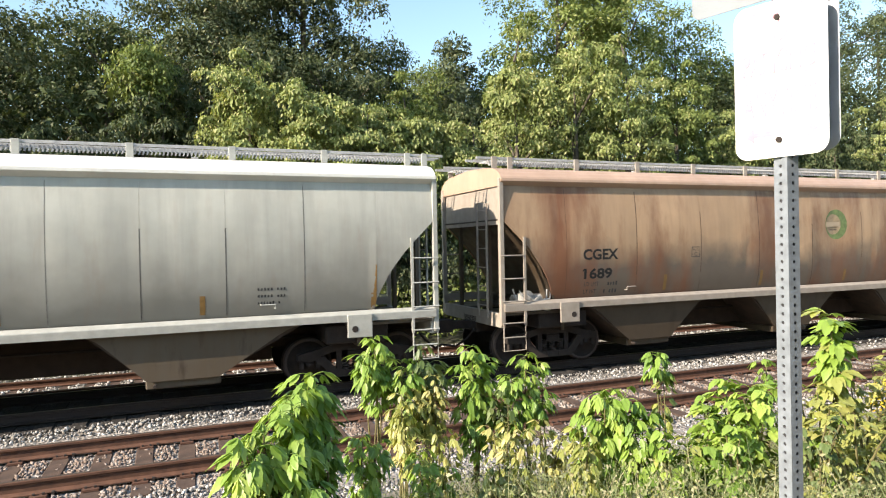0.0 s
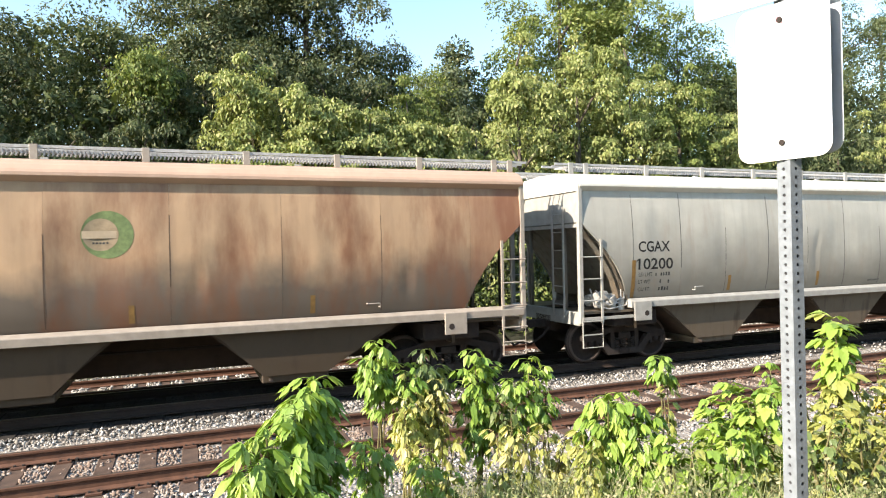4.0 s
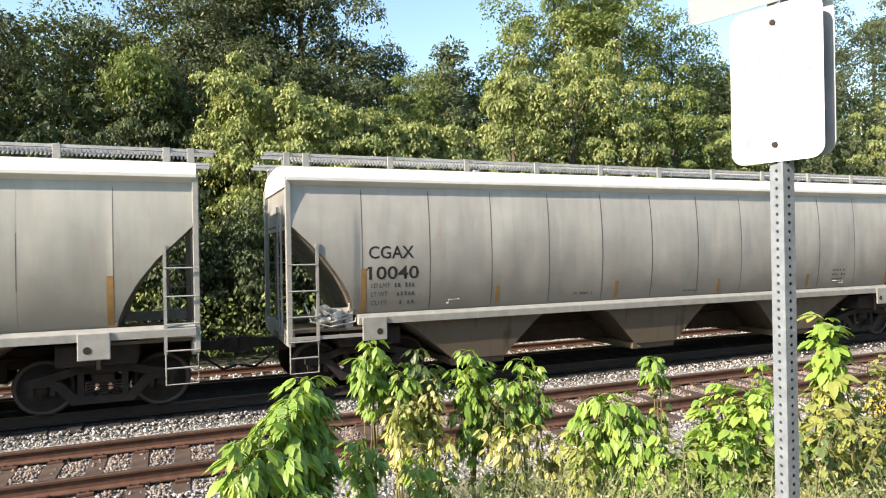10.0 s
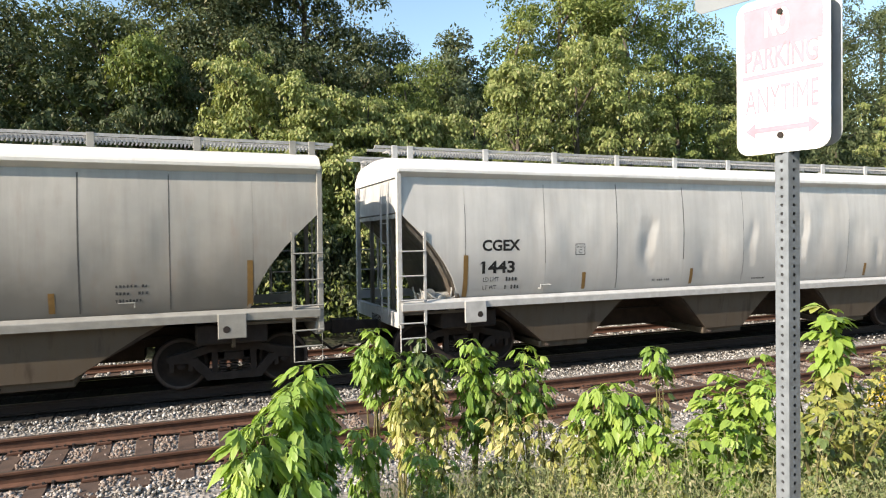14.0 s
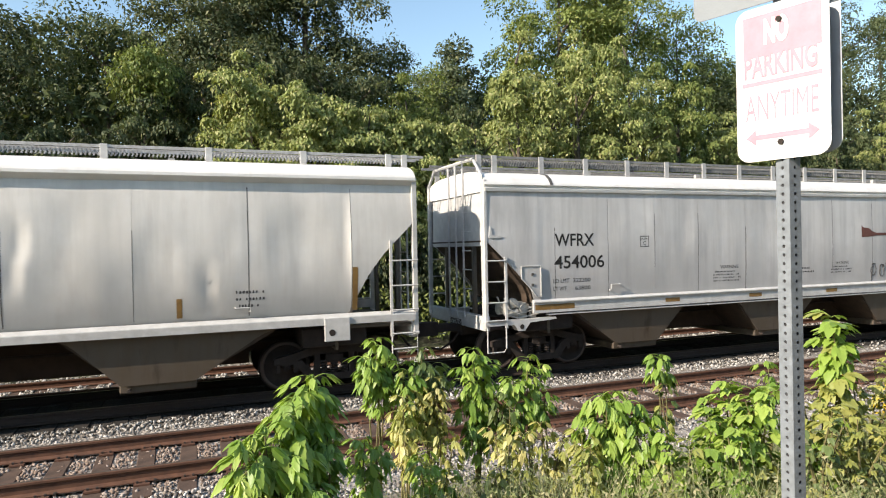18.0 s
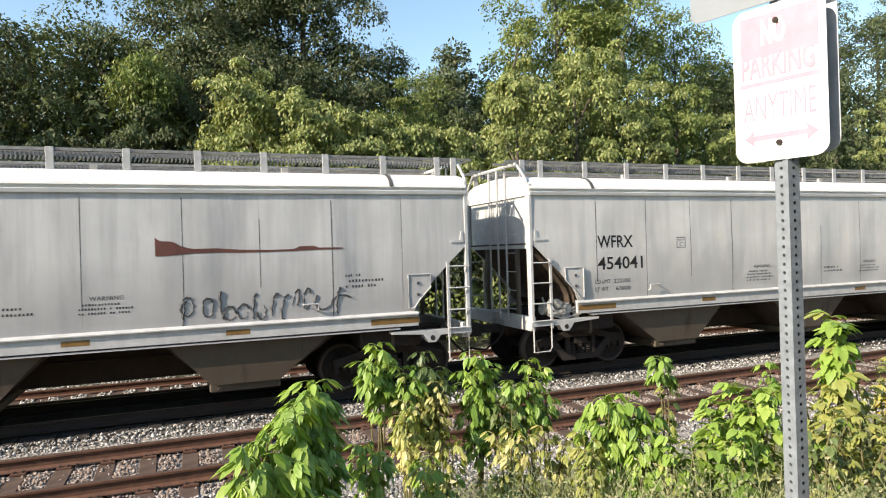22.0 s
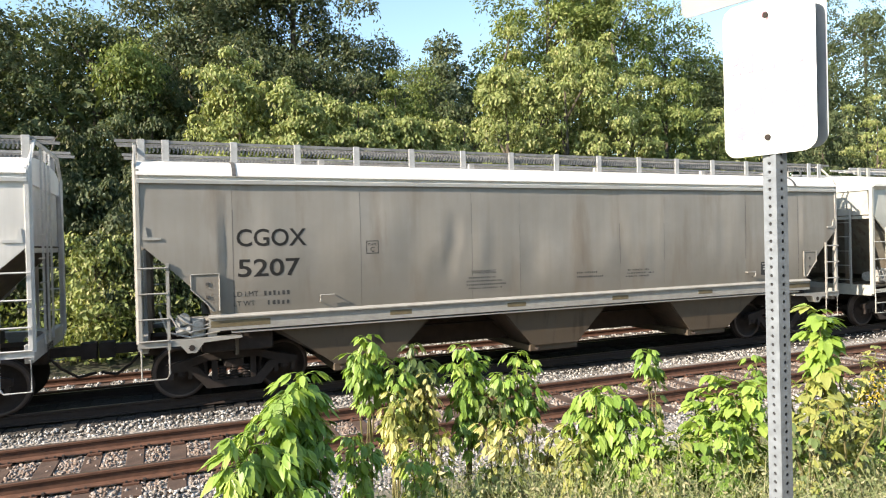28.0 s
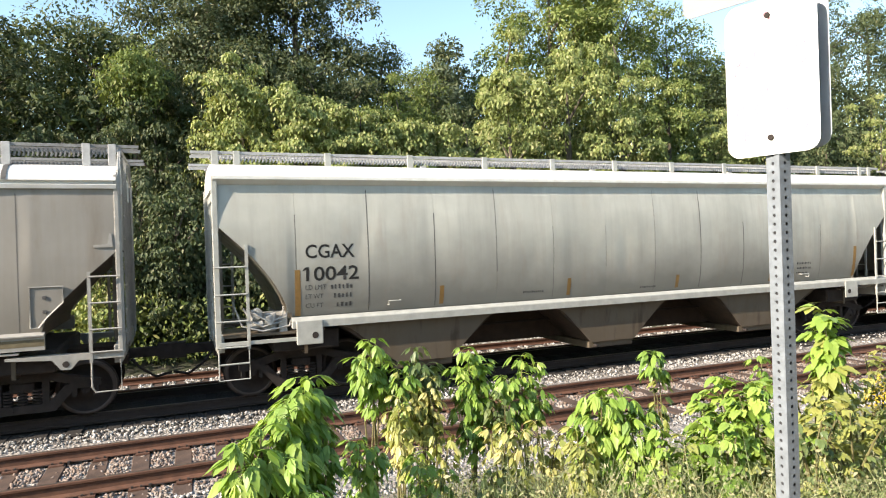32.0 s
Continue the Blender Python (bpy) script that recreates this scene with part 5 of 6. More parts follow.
    big = [
        (-7.0, 15.0, 3.0, 11.8, 3.4, 3.0, "dim", 14000, "tall dark tree with drooping boughs"),
        (-2.6, 14.5, 2.5, 11.9, 2.6, 2.4, "dark", 13000, "greyish green tree with thin ragged top"),
        (1.6, 16.5, 2.5, 19.0, 3.4, 3.0, "dim", 30000, "tall dark green oak with dense crown"),
        (5.2, 16.0, 2.5, 20.0, 3.0, 3.0, "dim", 34000, "tall dark green oak with dense crown"),
        (1.0, 20.0, 3.0, 19.0, 3.5, 3.0, "green", 14000, "tall green tree behind the thickets"),
        (3.4, 12.6, 1.0, 10.4, 2.2, 1.9, "dim", 12000, "dark green tree of middle height behind vines"),
        (10.6, 20.5, 2.0, 13.2, 1.7, 1.7, "dark", 9000, "dark green tree behind the thickets"),
        (14.6, 26.5, 2.0, 13.6, 2.2, 2.2, "green", 8000, "green tree far behind the thickets"),
        (18.6, 31.0, 2.0, 17.2, 1.5, 1.5, "dim", 6000, "slim dark tree far behind the thickets"),
        (21.0, 31.5, 2.0, 15.8, 1.7, 1.8, "dark", 5000, "slim dark tree far behind the thickets"),
        (27.5, 36.0, 2.0, 15.5, 3.4, 3.0, "grey", 8000, "hazy grey-green tree far behind the thickets"),
        (16.6, 29.0, 2.0, 14.6, 2.6, 2.4, "grey", 8000, "green tree far behind the thickets"),
        (17.6, 14.5, 2.5, 19.0, 3.0, 2.8, "green", 20000, "tall green tree with open airy crown"),
        (21.5, 15.5, 2.5, 19.5, 3.2, 2.8, "green", 19000, "tall green tree with open airy crown"),
        (27.2, 17.0, 2.0, 16.2, 2.4, 2.2, "green", 7000, "thin green tree with sky showing through"),
        (29.1, 16.0, 1.0, 13.9, 2.6, 2.0, "green", 14000, "leafy green tree behind the thickets"),
        (27.6, 13.0, 0.5, 11.9, 2.2, 1.6, "dark", 10000, "dark green tree behind the thickets"),
        (32.0, 15.5, 2.0, 13.0, 3.0, 2.6, "dark", 11000, "dark green tree behind the thickets"),
        (38.5, 16.0, 2.0, 18.5, 3.8, 3.0, "dark", 15000, "tall dark green tree with dense crown"),
        (45.0, 17.0, 2.0, 19.0, 4.0, 3.4, "dark", 13000, "tall dark green tree with dense crown"),
        (53.0, 18.0, 2.0, 19.0, 4.5, 3.5, "dark", 10000, "tall dark green tree with dense crown"),
        (-14.0, 15.0, 2.0, 12.0, 4.0, 3.2, "green", 9000, "tall green tree with dense crown"),
    ]
    for i, (x, y, z0, z1, rx, ry, tone, n, label) in enumerate(big):
        far = y > 28
        tree(x, y, z0, z1, rx, ry, tone, int(n * (2.2 if x < 26 else 1.9)), label, 300 + i, (1.05 if tone == "dim" else 0.85) if not far else 1.1, 130, (0.165 if x < 8 else 0.19) if not far else 0.30, 0.0, 0.6)
    # the dim inside of the wood, its shade put into dark leaf tones
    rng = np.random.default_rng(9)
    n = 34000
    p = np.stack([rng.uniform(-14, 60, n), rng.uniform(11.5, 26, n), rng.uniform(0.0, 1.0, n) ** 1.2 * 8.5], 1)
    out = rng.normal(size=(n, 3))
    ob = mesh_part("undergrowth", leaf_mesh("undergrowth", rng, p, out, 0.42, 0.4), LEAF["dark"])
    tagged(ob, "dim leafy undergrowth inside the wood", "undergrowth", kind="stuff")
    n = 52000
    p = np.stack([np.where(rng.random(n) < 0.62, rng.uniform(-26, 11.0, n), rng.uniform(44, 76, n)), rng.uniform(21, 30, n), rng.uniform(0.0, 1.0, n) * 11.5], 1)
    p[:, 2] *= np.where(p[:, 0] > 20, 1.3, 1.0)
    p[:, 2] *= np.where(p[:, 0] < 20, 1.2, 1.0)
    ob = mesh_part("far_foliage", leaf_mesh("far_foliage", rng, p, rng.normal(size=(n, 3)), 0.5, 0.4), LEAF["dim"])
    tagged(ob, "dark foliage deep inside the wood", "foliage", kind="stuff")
    n = 26000
    p = np.stack([rng.uniform(-14, 50, n), 5.75 + rng.gamma(2.0, 1.0, n), rng.uniform(0.0, 1.0, n) ** 2 * 1.6 - 0.2], 1)
    ob = mesh_part("trackside_weeds", leaf_mesh("trackside_weeds", rng, p, rng.normal(size=(n, 3)), 0.17, 0.2), LEAF["green"])
    tagged(ob, "low green weeds at the foot of the wood", "weeds", kind="stuff")


woods()


def roadside_wood():
    """An unseen leaf wall added behind the camera to cut the sky's fill light."""
    rng = np.random.default_rng(31)
    n = 26000
    x = rng.uniform(-80, 110, n)
    top = 11 + 2.5 * np.sin(x * 0.21) + 1.5 * np.sin(x * 0.57 + 1)
    p = np.stack([x, -30 - rng.gamma(2.0, 1.6, n), rng.random(n) ** 0.8 * top + 0.3], 1)
    ob = mesh_part("roadside_wood", leaf_mesh("roadside_wood", rng, p, np.tile([0.0, 0.8, 0.3], (n, 1)), 1.1, 0.4), LEAF["dark"])
    tagged(ob, "dark green wood across the road", "wood", kind="stuff")


roadside_wood()

# ---- saplings, weeds and grass on the bank ----
def fresh_leaf(name, a, b, c, through=0.36):
    n = Nodes(name, 0.45)
    col = n.ramp(n.random(), (0.0, a), (0.6, b), (1.0, c))
    col = n.mix(n.ramp(n.noise(5, 4), (0.35, 0.0), (0.75, 0.5)), col, a)
    col = n.mix(n.math("MULTIPLY", n.ramp(n.island(), (0.0, 0.0), (1.0, 1.0)), 0.35), col, c)
    n.colour(col)
    n.bump(n.noise(60, 3), 0.15, 0.004)
    tr = n.t.nodes.new("ShaderNodeBsdfTranslucent")
    n.put(n.mix(1.0, col, (1.0, 1.0, 0.45), "MULTIPLY"), tr.inputs[0])
    sh = n.t.nodes.new("ShaderNodeMixShader")
    sh.inputs[0].default_value = through
    n.put(n.b.outputs[0], sh.inputs[1])
    n.put(tr.outputs[0], sh.inputs[2])
    n.put(sh.outputs[0], n.t.nodes["Material Output"].inputs[0])
    return n.m


SPRING_LEAF = fresh_leaf("bright sapling leaves", (0.145, 0.26, 0.04), (0.265, 0.415, 0.07), (0.43, 0.535, 0.13))
DEEP_LEAF = fresh_leaf("green sapling leaves", (0.10, 0.205, 0.035), (0.19, 0.325, 0.055), (0.32, 0.44, 0.09))
DULL_LEAF = fresh_leaf("dull sapling leaves", (0.075, 0.125, 0.04), (0.135, 0.20, 0.06), (0.24, 0.29, 0.11))
DRY_LEAF = fresh_leaf("yellowed sapling leaves", (0.42, 0.41, 0.13), (0.55, 0.52, 0.20), (0.64, 0.58, 0.29))
OLIVE_LEAF = fresh_leaf("olive weed leaves", (0.22, 0.27, 0.065), (0.35, 0.38, 0.10), (0.47, 0.44, 0.155))
STEM = plain("green-brown stem", (0.17, 0.15, 0.06), 0.8, 0.0, 0.4, 10)
DRY_STEM = plain("dry straw stem", (0.36, 0.30, 0.18), 0.9, 0.0, 0.4, 10)


def leaflet(bm, base, way, up, length, width, curl):
    """One pointed, folded, drooping leaflet."""
    side = way.cross(up).normalized()
    rows = []
    for t, w in ((0.0, 0.02), (0.16, 0.62), (0.24, 0.56), (0.38, 0.98), (0.46, 0.84), (0.60, 0.88), (0.68, 0.66), (0.80, 0.52), (1.0, 0.0)):
        mid = base + way * (length * t) - Vector((0, 0, 1)) * (curl * length * t * t)
        lift = up * (0.22 * width * w)
        if w:
            rows.append((bm.verts.new(mid - side * width * w + lift), bm.verts.new(mid), bm.verts.new(mid + side * width * w + lift)))
        else:
            rows.append((bm.verts.new(mid),) * 3)
    for p, q in zip(rows, rows[1:]):
        for a, b in ((0, 1), (1, 2)):
            vs = []
            for v in (p[a], p[b], q[b], q[a]):
                if v not in vs:
                    vs.append(v)
            bm.faces.new(vs)


def compound_leaf(rng, pairs, size):
    """A short arching stalk with a fan of pointed leaflets hanging from its end."""
    bm = bmesh.new()
    pts = [Vector((0.62 * size * t, 0, 0.22 * size * t - 0.34 * size * t * t)) for t in (0, 0.35, 0.7, 1.0)]
    tube(pts, 0.004, bm, 4, 0.002)
    fan = [0.0] + [s * (0.55 + 0.5 * k) for k in range(pairs) for s in (-1, 1)]
    for k, a in enumerate(fan):
        a += rng.uniform(-0.2, 0.2)
        way = Vector((math.cos(a) * 0.8, math.sin(a), -0.75 - 0.9 * rng.random())).normalized()
        base = pts[-1] + Vector((-0.05 * size * ((k + 1) // 2), 0, 0))
        up = Vector((math.cos(a) * 0.7, math.sin(a) * 0.7, 0.8)).normalized()
        leaflet(bm, base, way, up, size * rng.uniform(0.46, 0.62) * (1.12 if k == 0 else 0.95), size * rng.uniform(0.125, 0.165), rng.uniform(0.15, 0.5))
    me = bpy.data.meshes.new("leaf")
    bm.to_mesh(me)
    bm.free()
    for p in me.polygons:
        p.use_smooth = True
    return me


def lobed_leaf(rng, size):
    """A broad single leaf on a stalk."""
    bm = bmesh.new()
    tube([(0, 0, 0), (0.3 * size, 0, 0.05 * size), (0.5 * size, 0, 0)], 0.003, bm, 4, 0.002)
    for a, l in ((-0.9, 0.5), (0.0, 0.75), (0.9, 0.5)):
        leaflet(bm, Vector((0.48 * size, 0, 0)), Vector((math.cos(a), math.sin(a), -0.6)).normalized(), Vector((0.5, 0, 0.8)).normalized(), size * l, size * 0.24, 0.3)
    me = bpy.data.meshes.new("leaf")
    bm.to_mesh(me)
    bm.free()
    for p in me.polygons:
        p.use_smooth = True
    return me


leaf_rng = random.Random(21)
COMPOUND = [compound_leaf(leaf_rng, 1 + k % 2, 0.20) for k in range(9)]
BROAD = [lobed_leaf(leaf_rng, 0.13) for k in range(5)]
LEAF_SETS = {}


def leaf_set(kind, material):
    key = (kind, material.name)
    if key not in LEAF_SETS:
        LEAF_SETS[key] = []
        for me in (COMPOUND if kind == "compound" else BROAD):
            m = me.copy()
            m.materials.append(material)
            LEAF_SETS[key].append(m)
    return LEAF_SETS[key]


def sapling(x, y, top, label, seed, material, stems=3, spread=0.22, leaves=40, kind="compound", scale=1.0, low=0.25, second=None):
    """A leafy plant: several stems from one root, leaves in whorls that droop all round."""
    rng = random.Random(seed)
    g = bank(x, y)
    high = top - g + (0.07 if kind == "compound" else 0.09)
    s = new("sapling")
    tagged(s, label, "sapling", "saplings on the bank")
    s.location = (x, y, g - 0.02)
    tips = []
    for k in range(stems):
        a = rng.uniform(0, 2 * math.pi)
        h = high * (1.0 if k == 0 else rng.uniform(0.86, 0.99))
        r = spread * (0.3 if k == 0 else rng.uniform(0.5, 1.1))
        dx, dy = r * math.cos(a), r * math.sin(a)
        pts = [Vector((dx * t * t, dy * t * t, h * t)) + Vector((rng.uniform(-0.02, 0.02), rng.uniform(-0.02, 0.02), 0)) * t for t in (0, 0.25, 0.5, 0.75, 0.93)]
        part("stem", tube(pts, 0.012, None, 5, 0.004), STEM, s)
        tips.append((dx, dy, h))
    if kind == "compound":
        leaves, scale = int(leaves * 1.62), scale * 1.06
    first, other = leaf_set(kind, material), leaf_set(kind, second or material)
    for k in range(leaves):
        dx, dy, h = tips[k % stems]
        t = 1.0 - (1.0 - low) * k / leaves
        t = min(0.97, t + rng.uniform(-0.04, 0.02))
        a = k * 2.4 + rng.uniform(-0.5, 0.5)
        sc = scale * rng.uniform(0.6, 1.1) * (0.85 if k < 4 else 1.0)
        meshes = other if (second and (k > 0.62 * leaves or rng.random() < 0.12)) else first
        ob = mesh_part("leaf", rng.choice(meshes), None, s)
        tilt = rng.uniform(-0.5, 0.3) if t < 0.9 else rng.uniform(-0.6, 0.1)
        ob.matrix_basis = Matrix.LocRotScale((dx * t * t, dy * t * t, h * t), Euler((rng.uniform(-0.3, 0.3), tilt, a)), (sc, sc, sc))
    return s


def bank_plants():
    bright = "bright green sapling with drooping compound leaves"
    mixed = "green sapling with yellowed lower leaves on the bank"
    S = sapling
    leafy = "leafy green sapling on the bank"
    S(0.64, -9.55, 1.90, bright, 1, SPRING_LEAF, 4, 0.12, 105, scale=0.80, low=0.70)
    S(0.68, -9.62, 1.62, leafy, 2, DEEP_LEAF, 4, 0.13, 90, scale=0.55, low=0.45)
    S(0.52, -9.80, 1.80, bright, 3, SPRING_LEAF, 4, 0.13, 75, scale=0.74, low=0.58)
    S(0.36, -9.92, 1.74, bright, 4, SPRING_LEAF, 4, 0.12, 62, scale=0.82, low=0.60, second=DEEP_LEAF)
    S(0.27, -10.02, 1.66, bright, 31, SPRING_LEAF, 3, 0.08, 40, scale=0.82, low=0.6)
    S(0.46, -10.00, 1.56, leafy, 32, DEEP_LEAF, 3, 0.12, 50, scale=0.74, low=0.5)
    S(1.03, -9.30, 1.46, "small green sapling on the bank", 9, SPRING_LEAF, 4, 0.11, 95, scale=0.55, low=0.40, second=DEEP_LEAF)
    S(1.44, -8.15, 1.90, bright, 5, SPRING_LEAF, 3, 0.14, 60, scale=0.72, low=0.76)
    S(1.36, -8.20, 1.76, leafy, 33, DEEP_LEAF, 2, 0.12, 26, scale=0.7, low=0.86)
    S(1.60, -8.20, 1.71, mixed, 6, DEEP_LEAF, 4, 0.16, 85, scale=0.66, low=0.60, second=OLIVE_LEAF)
    S(1.86, -8.15, 1.80, "dull green sapling on the bank", 34, DULL_LEAF, 4, 0.17, 85, scale=0.68, low=0.64)
    S(2.22, -8.35, 1.79, bright, 7, SPRING_LEAF, 4, 0.16, 130, scale=0.70, low=0.52, second=DEEP_LEAF)
    S(2.65, -8.45, 1.69, bright, 8, SPRING_LEAF, 4, 0.16, 80, scale=0.70, low=0.66, second=DEEP_LEAF)
    S(2.46, -8.50, 1.44, leafy, 35, DULL_LEAF, 4, 0.20, 70, scale=0.55, low=0.6, second=OLIVE_LEAF)
    S(2.78, -8.50, 1.42, leafy, 36, DEEP_LEAF, 2, 0.12, 24, scale=0.6, low=0.78)
    S(4.06, -8.40, 1.59, "thin green sapling beside the rails", 10, DEEP_LEAF, 1, 0.1, 22, scale=0.75, low=0.84, second=SPRING_LEAF)
    S(4.10, -8.42, 1.36, "thin green sapling beside the rails", 37, DULL_LEAF, 2, 0.16, 14, scale=0.7, low=0.6, second=OLIVE_LEAF)
    S(2.62, -9.60, 1.63, bright, 11, SPRING_LEAF, 4, 0.17, 110, scale=0.80, low=0.45, second=DEEP_LEAF)
    S(2.78, -9.70, 1.47, bright, 12, SPRING_LEAF, 3, 0.13, 60, scale=0.78, low=0.45, second=DEEP_LEAF)
    S(2.40, -9.60, 1.38, leafy, 38, OLIVE_LEAF, 3, 0.12, 40, scale=0.6, low=0.5)
    vine = "low vine with broad light green leaves"
    S(3.41, -9.90, 1.64, vine, 13, SPRING_LEAF, 4, 0.20, 130, "broad", 1.15, 0.25)
    S(3.26, -9.80, 1.54, vine, 14, SPRING_LEAF, 4, 0.20, 120, "broad", 1.0, 0.2, DEEP_LEAF)
    S(3.42, -10.10, 1.64, vine, 15, SPRING_LEAF, 4, 0.16, 110, "broad", 1.1, 0.2, OLIVE_LEAF)
    S(2.88, -9.90, 1.38, vine, 17, SPRING_LEAF, 4, 0.18, 95, "broad", 0.9, 0.2, OLIVE_LEAF)
    S(3.12, -10.20, 1.42, vine, 28, DEEP_LEAF, 4, 0.22, 95, "broad", 0.9, 0.1, SPRING_LEAF)
    S(4.16, -9.50, 1.68, leafy, 39, DEEP_LEAF, 2, 0.08, 30, scale=0.6, low=0.6)
    S(4.27, -10.00, 2.06, "tall vine-hung sapling with light green leaves", 16, SPRING_LEAF, 3, 0.16, 120, "broad", 1.25, 0.50, OLIVE_LEAF)
    S(3.96, -10.10, 1.60, vine, 29, OLIVE_LEAF, 4, 0.22, 90, "broad", 0.9, 0.15, DEEP_LEAF)
    dry = "half-withered sapling with pale yellow leaves"
    S(1.84, -8.40, 1.58, dry, 18, DRY_LEAF, 3, 0.16, 60, scale=0.55, low=0.66, second=OLIVE_LEAF)
    S(1.54, -8.50, 1.50, dry, 19, OLIVE_LEAF, 3, 0.18, 62, scale=0.58, low=0.6, second=DRY_LEAF)
    S(1.72, -8.75, 1.22, dry, 21, OLIVE_LEAF, 4, 0.26, 80, scale=0.58, low=0.35, second=DRY_LEAF)
    S(2.20, -8.90, 1.27, dry, 22, DRY_LEAF, 3, 0.14, 36, scale=0.6, low=0.6, second=OLIVE_LEAF)
    S(2.54, -8.90, 1.26, dry, 40, OLIVE_LEAF, 3, 0.16, 40, scale=0.58, low=0.55, second=DRY_LEAF)
    S(1.50, -9.10, 1.22, leafy, 41, SPRING_LEAF, 3, 0.20, 50, scale=0.6, low=0.4, second=OLIVE_LEAF)
    S(2.00, -9.25, 1.14, dry, 42, OLIVE_LEAF, 4, 0.28, 60, scale=0.55, low=0.3, second=DULL_LEAF)
    weed = "olive roadside weed with small leaves"
    S(4.55, -10.00, 1.66, weed, 23, OLIVE_LEAF, 5, 0.30, 120, "broad", 0.75, 0.1)
    S(4.50, -10.20, 1.56, weed, 24, DULL_LEAF, 5, 0.30, 120, "broad", 0.7, 0.1, DEEP_LEAF)
    S(4.90, -10.2, 1.60, weed, 25, OLIVE_LEAF, 5, 0.35, 110, "broad", 0.75, 0.1, DULL_LEAF)
    S(3.55, -10.40, 1.50, weed, 26, DULL_LEAF, 5, 0.26, 100, "broad", 0.65, 0.1, OLIVE_LEAF)
    S(3.85, -10.42, 1.52, weed, 27, OLIVE_LEAF, 5, 0.30, 110, "broad", 0.7, 0.1, DULL_LEAF)
    S(5.3, -9.6, 1.62, weed, 30, OLIVE_LEAF, 5, 0.4, 100, "broad", 0.8, 0.1)
    # a flowering weed
    f = new("goldenrod")
    tagged(f, "roadside weed with yellow flower plumes", "wildflower")
    f.location = (4.72, -9.92, bank(4.72, -9.92) - 0.02)
    rng = np.random.default_rng(5)
    yellow = plain("yellow florets", (0.60, 0.42, 0.03), 0.7, 0.0, 0.3, 30)
    for k in range(4):
        x, y, h = 0.16 * rng.normal(), 0.16 * rng.normal(), 0.72 + 0.1 * rng.random()
        part("stem", tube([(0, 0, 0), (x * 0.6, y * 0.6, h * 0.6), (x, y, h)], 0.006, None, 5, 0.003), STEM, f)
        p = np.array([x, y, h]) + rng.normal(size=(160, 3)) * np.array([0.05, 0.05, 0.07])
        tagged(mesh_part("flower", leaf_mesh("flower", rng, p, rng.normal(size=(160, 3)), 0.022, 0.1), yellow, f), kind="stuff")


def bank_grass():
    """Feathery weeds and dry grass between the saplings."""
    rng = np.random.default_rng(12)
    m = leaf_material("grey-green grass blades", (0.19, 0.225, 0.10), (0.33, 0.36, 0.18), (0.50, 0.45, 0.28), 0.3, 0.35)
    n = 12000
    x = rng.uniform(0.9, 8.5, n)
    y = rng.uniform(-11.6, -7.0, n)
    keep = (rng.random(n) < 0.25 + 0.75 * (y < -8.6)) & (x > 1.1 + 0.6 * (y + 9.5))
    x, y = x[keep], y[keep]
    z = np.array([bank(a, b) for a, b in zip(x, y)])
    n = len(x)
    lean = rng.normal(size=(n, 2)) * 0.35
    tall = rng.uniform(0.2, 0.55, n) * np.where(rng.random(n) < 0.06, 1.2, 1.0) * np.where(x > 3.0, 0.7, np.where(y < -8.7, 1.1, 1.0))
    base = np.stack([x, y, z], 1)
    tip = base + np.stack([lean[:, 0] * tall, lean[:, 1] * tall, tall], 1)
    mid = base * 0.5 + tip * 0.5 + np.stack([-lean[:, 0], -lean[:, 1], np.ones(n) * 0.2], 1) * 0.10 * tall[:, None]
    a = rng.uniform(0, np.pi, n)
    wide = np.stack([np.cos(a), np.sin(a), 0 * a], 1) * rng.uniform(0.0015, 0.004, n)[:, None]
    v = np.stack([base - wide, base + wide, mid + wide, mid - wide, tip + wide * 0.15, tip - wide * 0.15], 1).reshape(-1, 3)
    f = (np.array([(0, 1, 2, 3), (3, 2, 4, 5)])[None] + 6 * np.arange(n)[:, None, None]).reshape(-1, 4)
    ob = mesh_part("bank_grass", arrays("bank_grass", v, f), m)
    tagged(ob, "grey-green feathery grass and dry stalks on the bank", "grass", kind="stuff")
    n = 90000
    k = rng.integers(0, len(x), n)
    up = rng.uniform(0.15, 1.0, n)
    p = base[k] + (tip - base)[k] * up[:, None] + rng.normal(size=(n, 3)) * 0.03
    ob = mesh_part("bank_weeds", leaf_mesh("bank_weeds", rng, p, rng.normal(size=(n, 3)), 0.027, 0.1), m)
    tagged(ob, "small-leaved grey-green weeds on the bank", "weeds", kind="stuff")


bank_plants()
bank_grass()

# ---- roadside sign post ----
def rounded(w, h, r, n=6):
    pts = []
    for cx, cy, a0 in ((w / 2 - r, h / 2 - r, 0), (-w / 2 + r, h / 2 - r, 90), (-w / 2 + r, -h / 2 + r, 180), (w / 2 - r, -h / 2 + r, 270)):
        for k in range(n + 1):
            a = radians(a0 + 90 * k / n)
            pts.append((cx + r * math.cos(a), cy + r * math.sin(a)))
    return pts


def plate(w, h, r, y0, y1):
    return prism(rounded(w, h, r), "y", y0, y1)


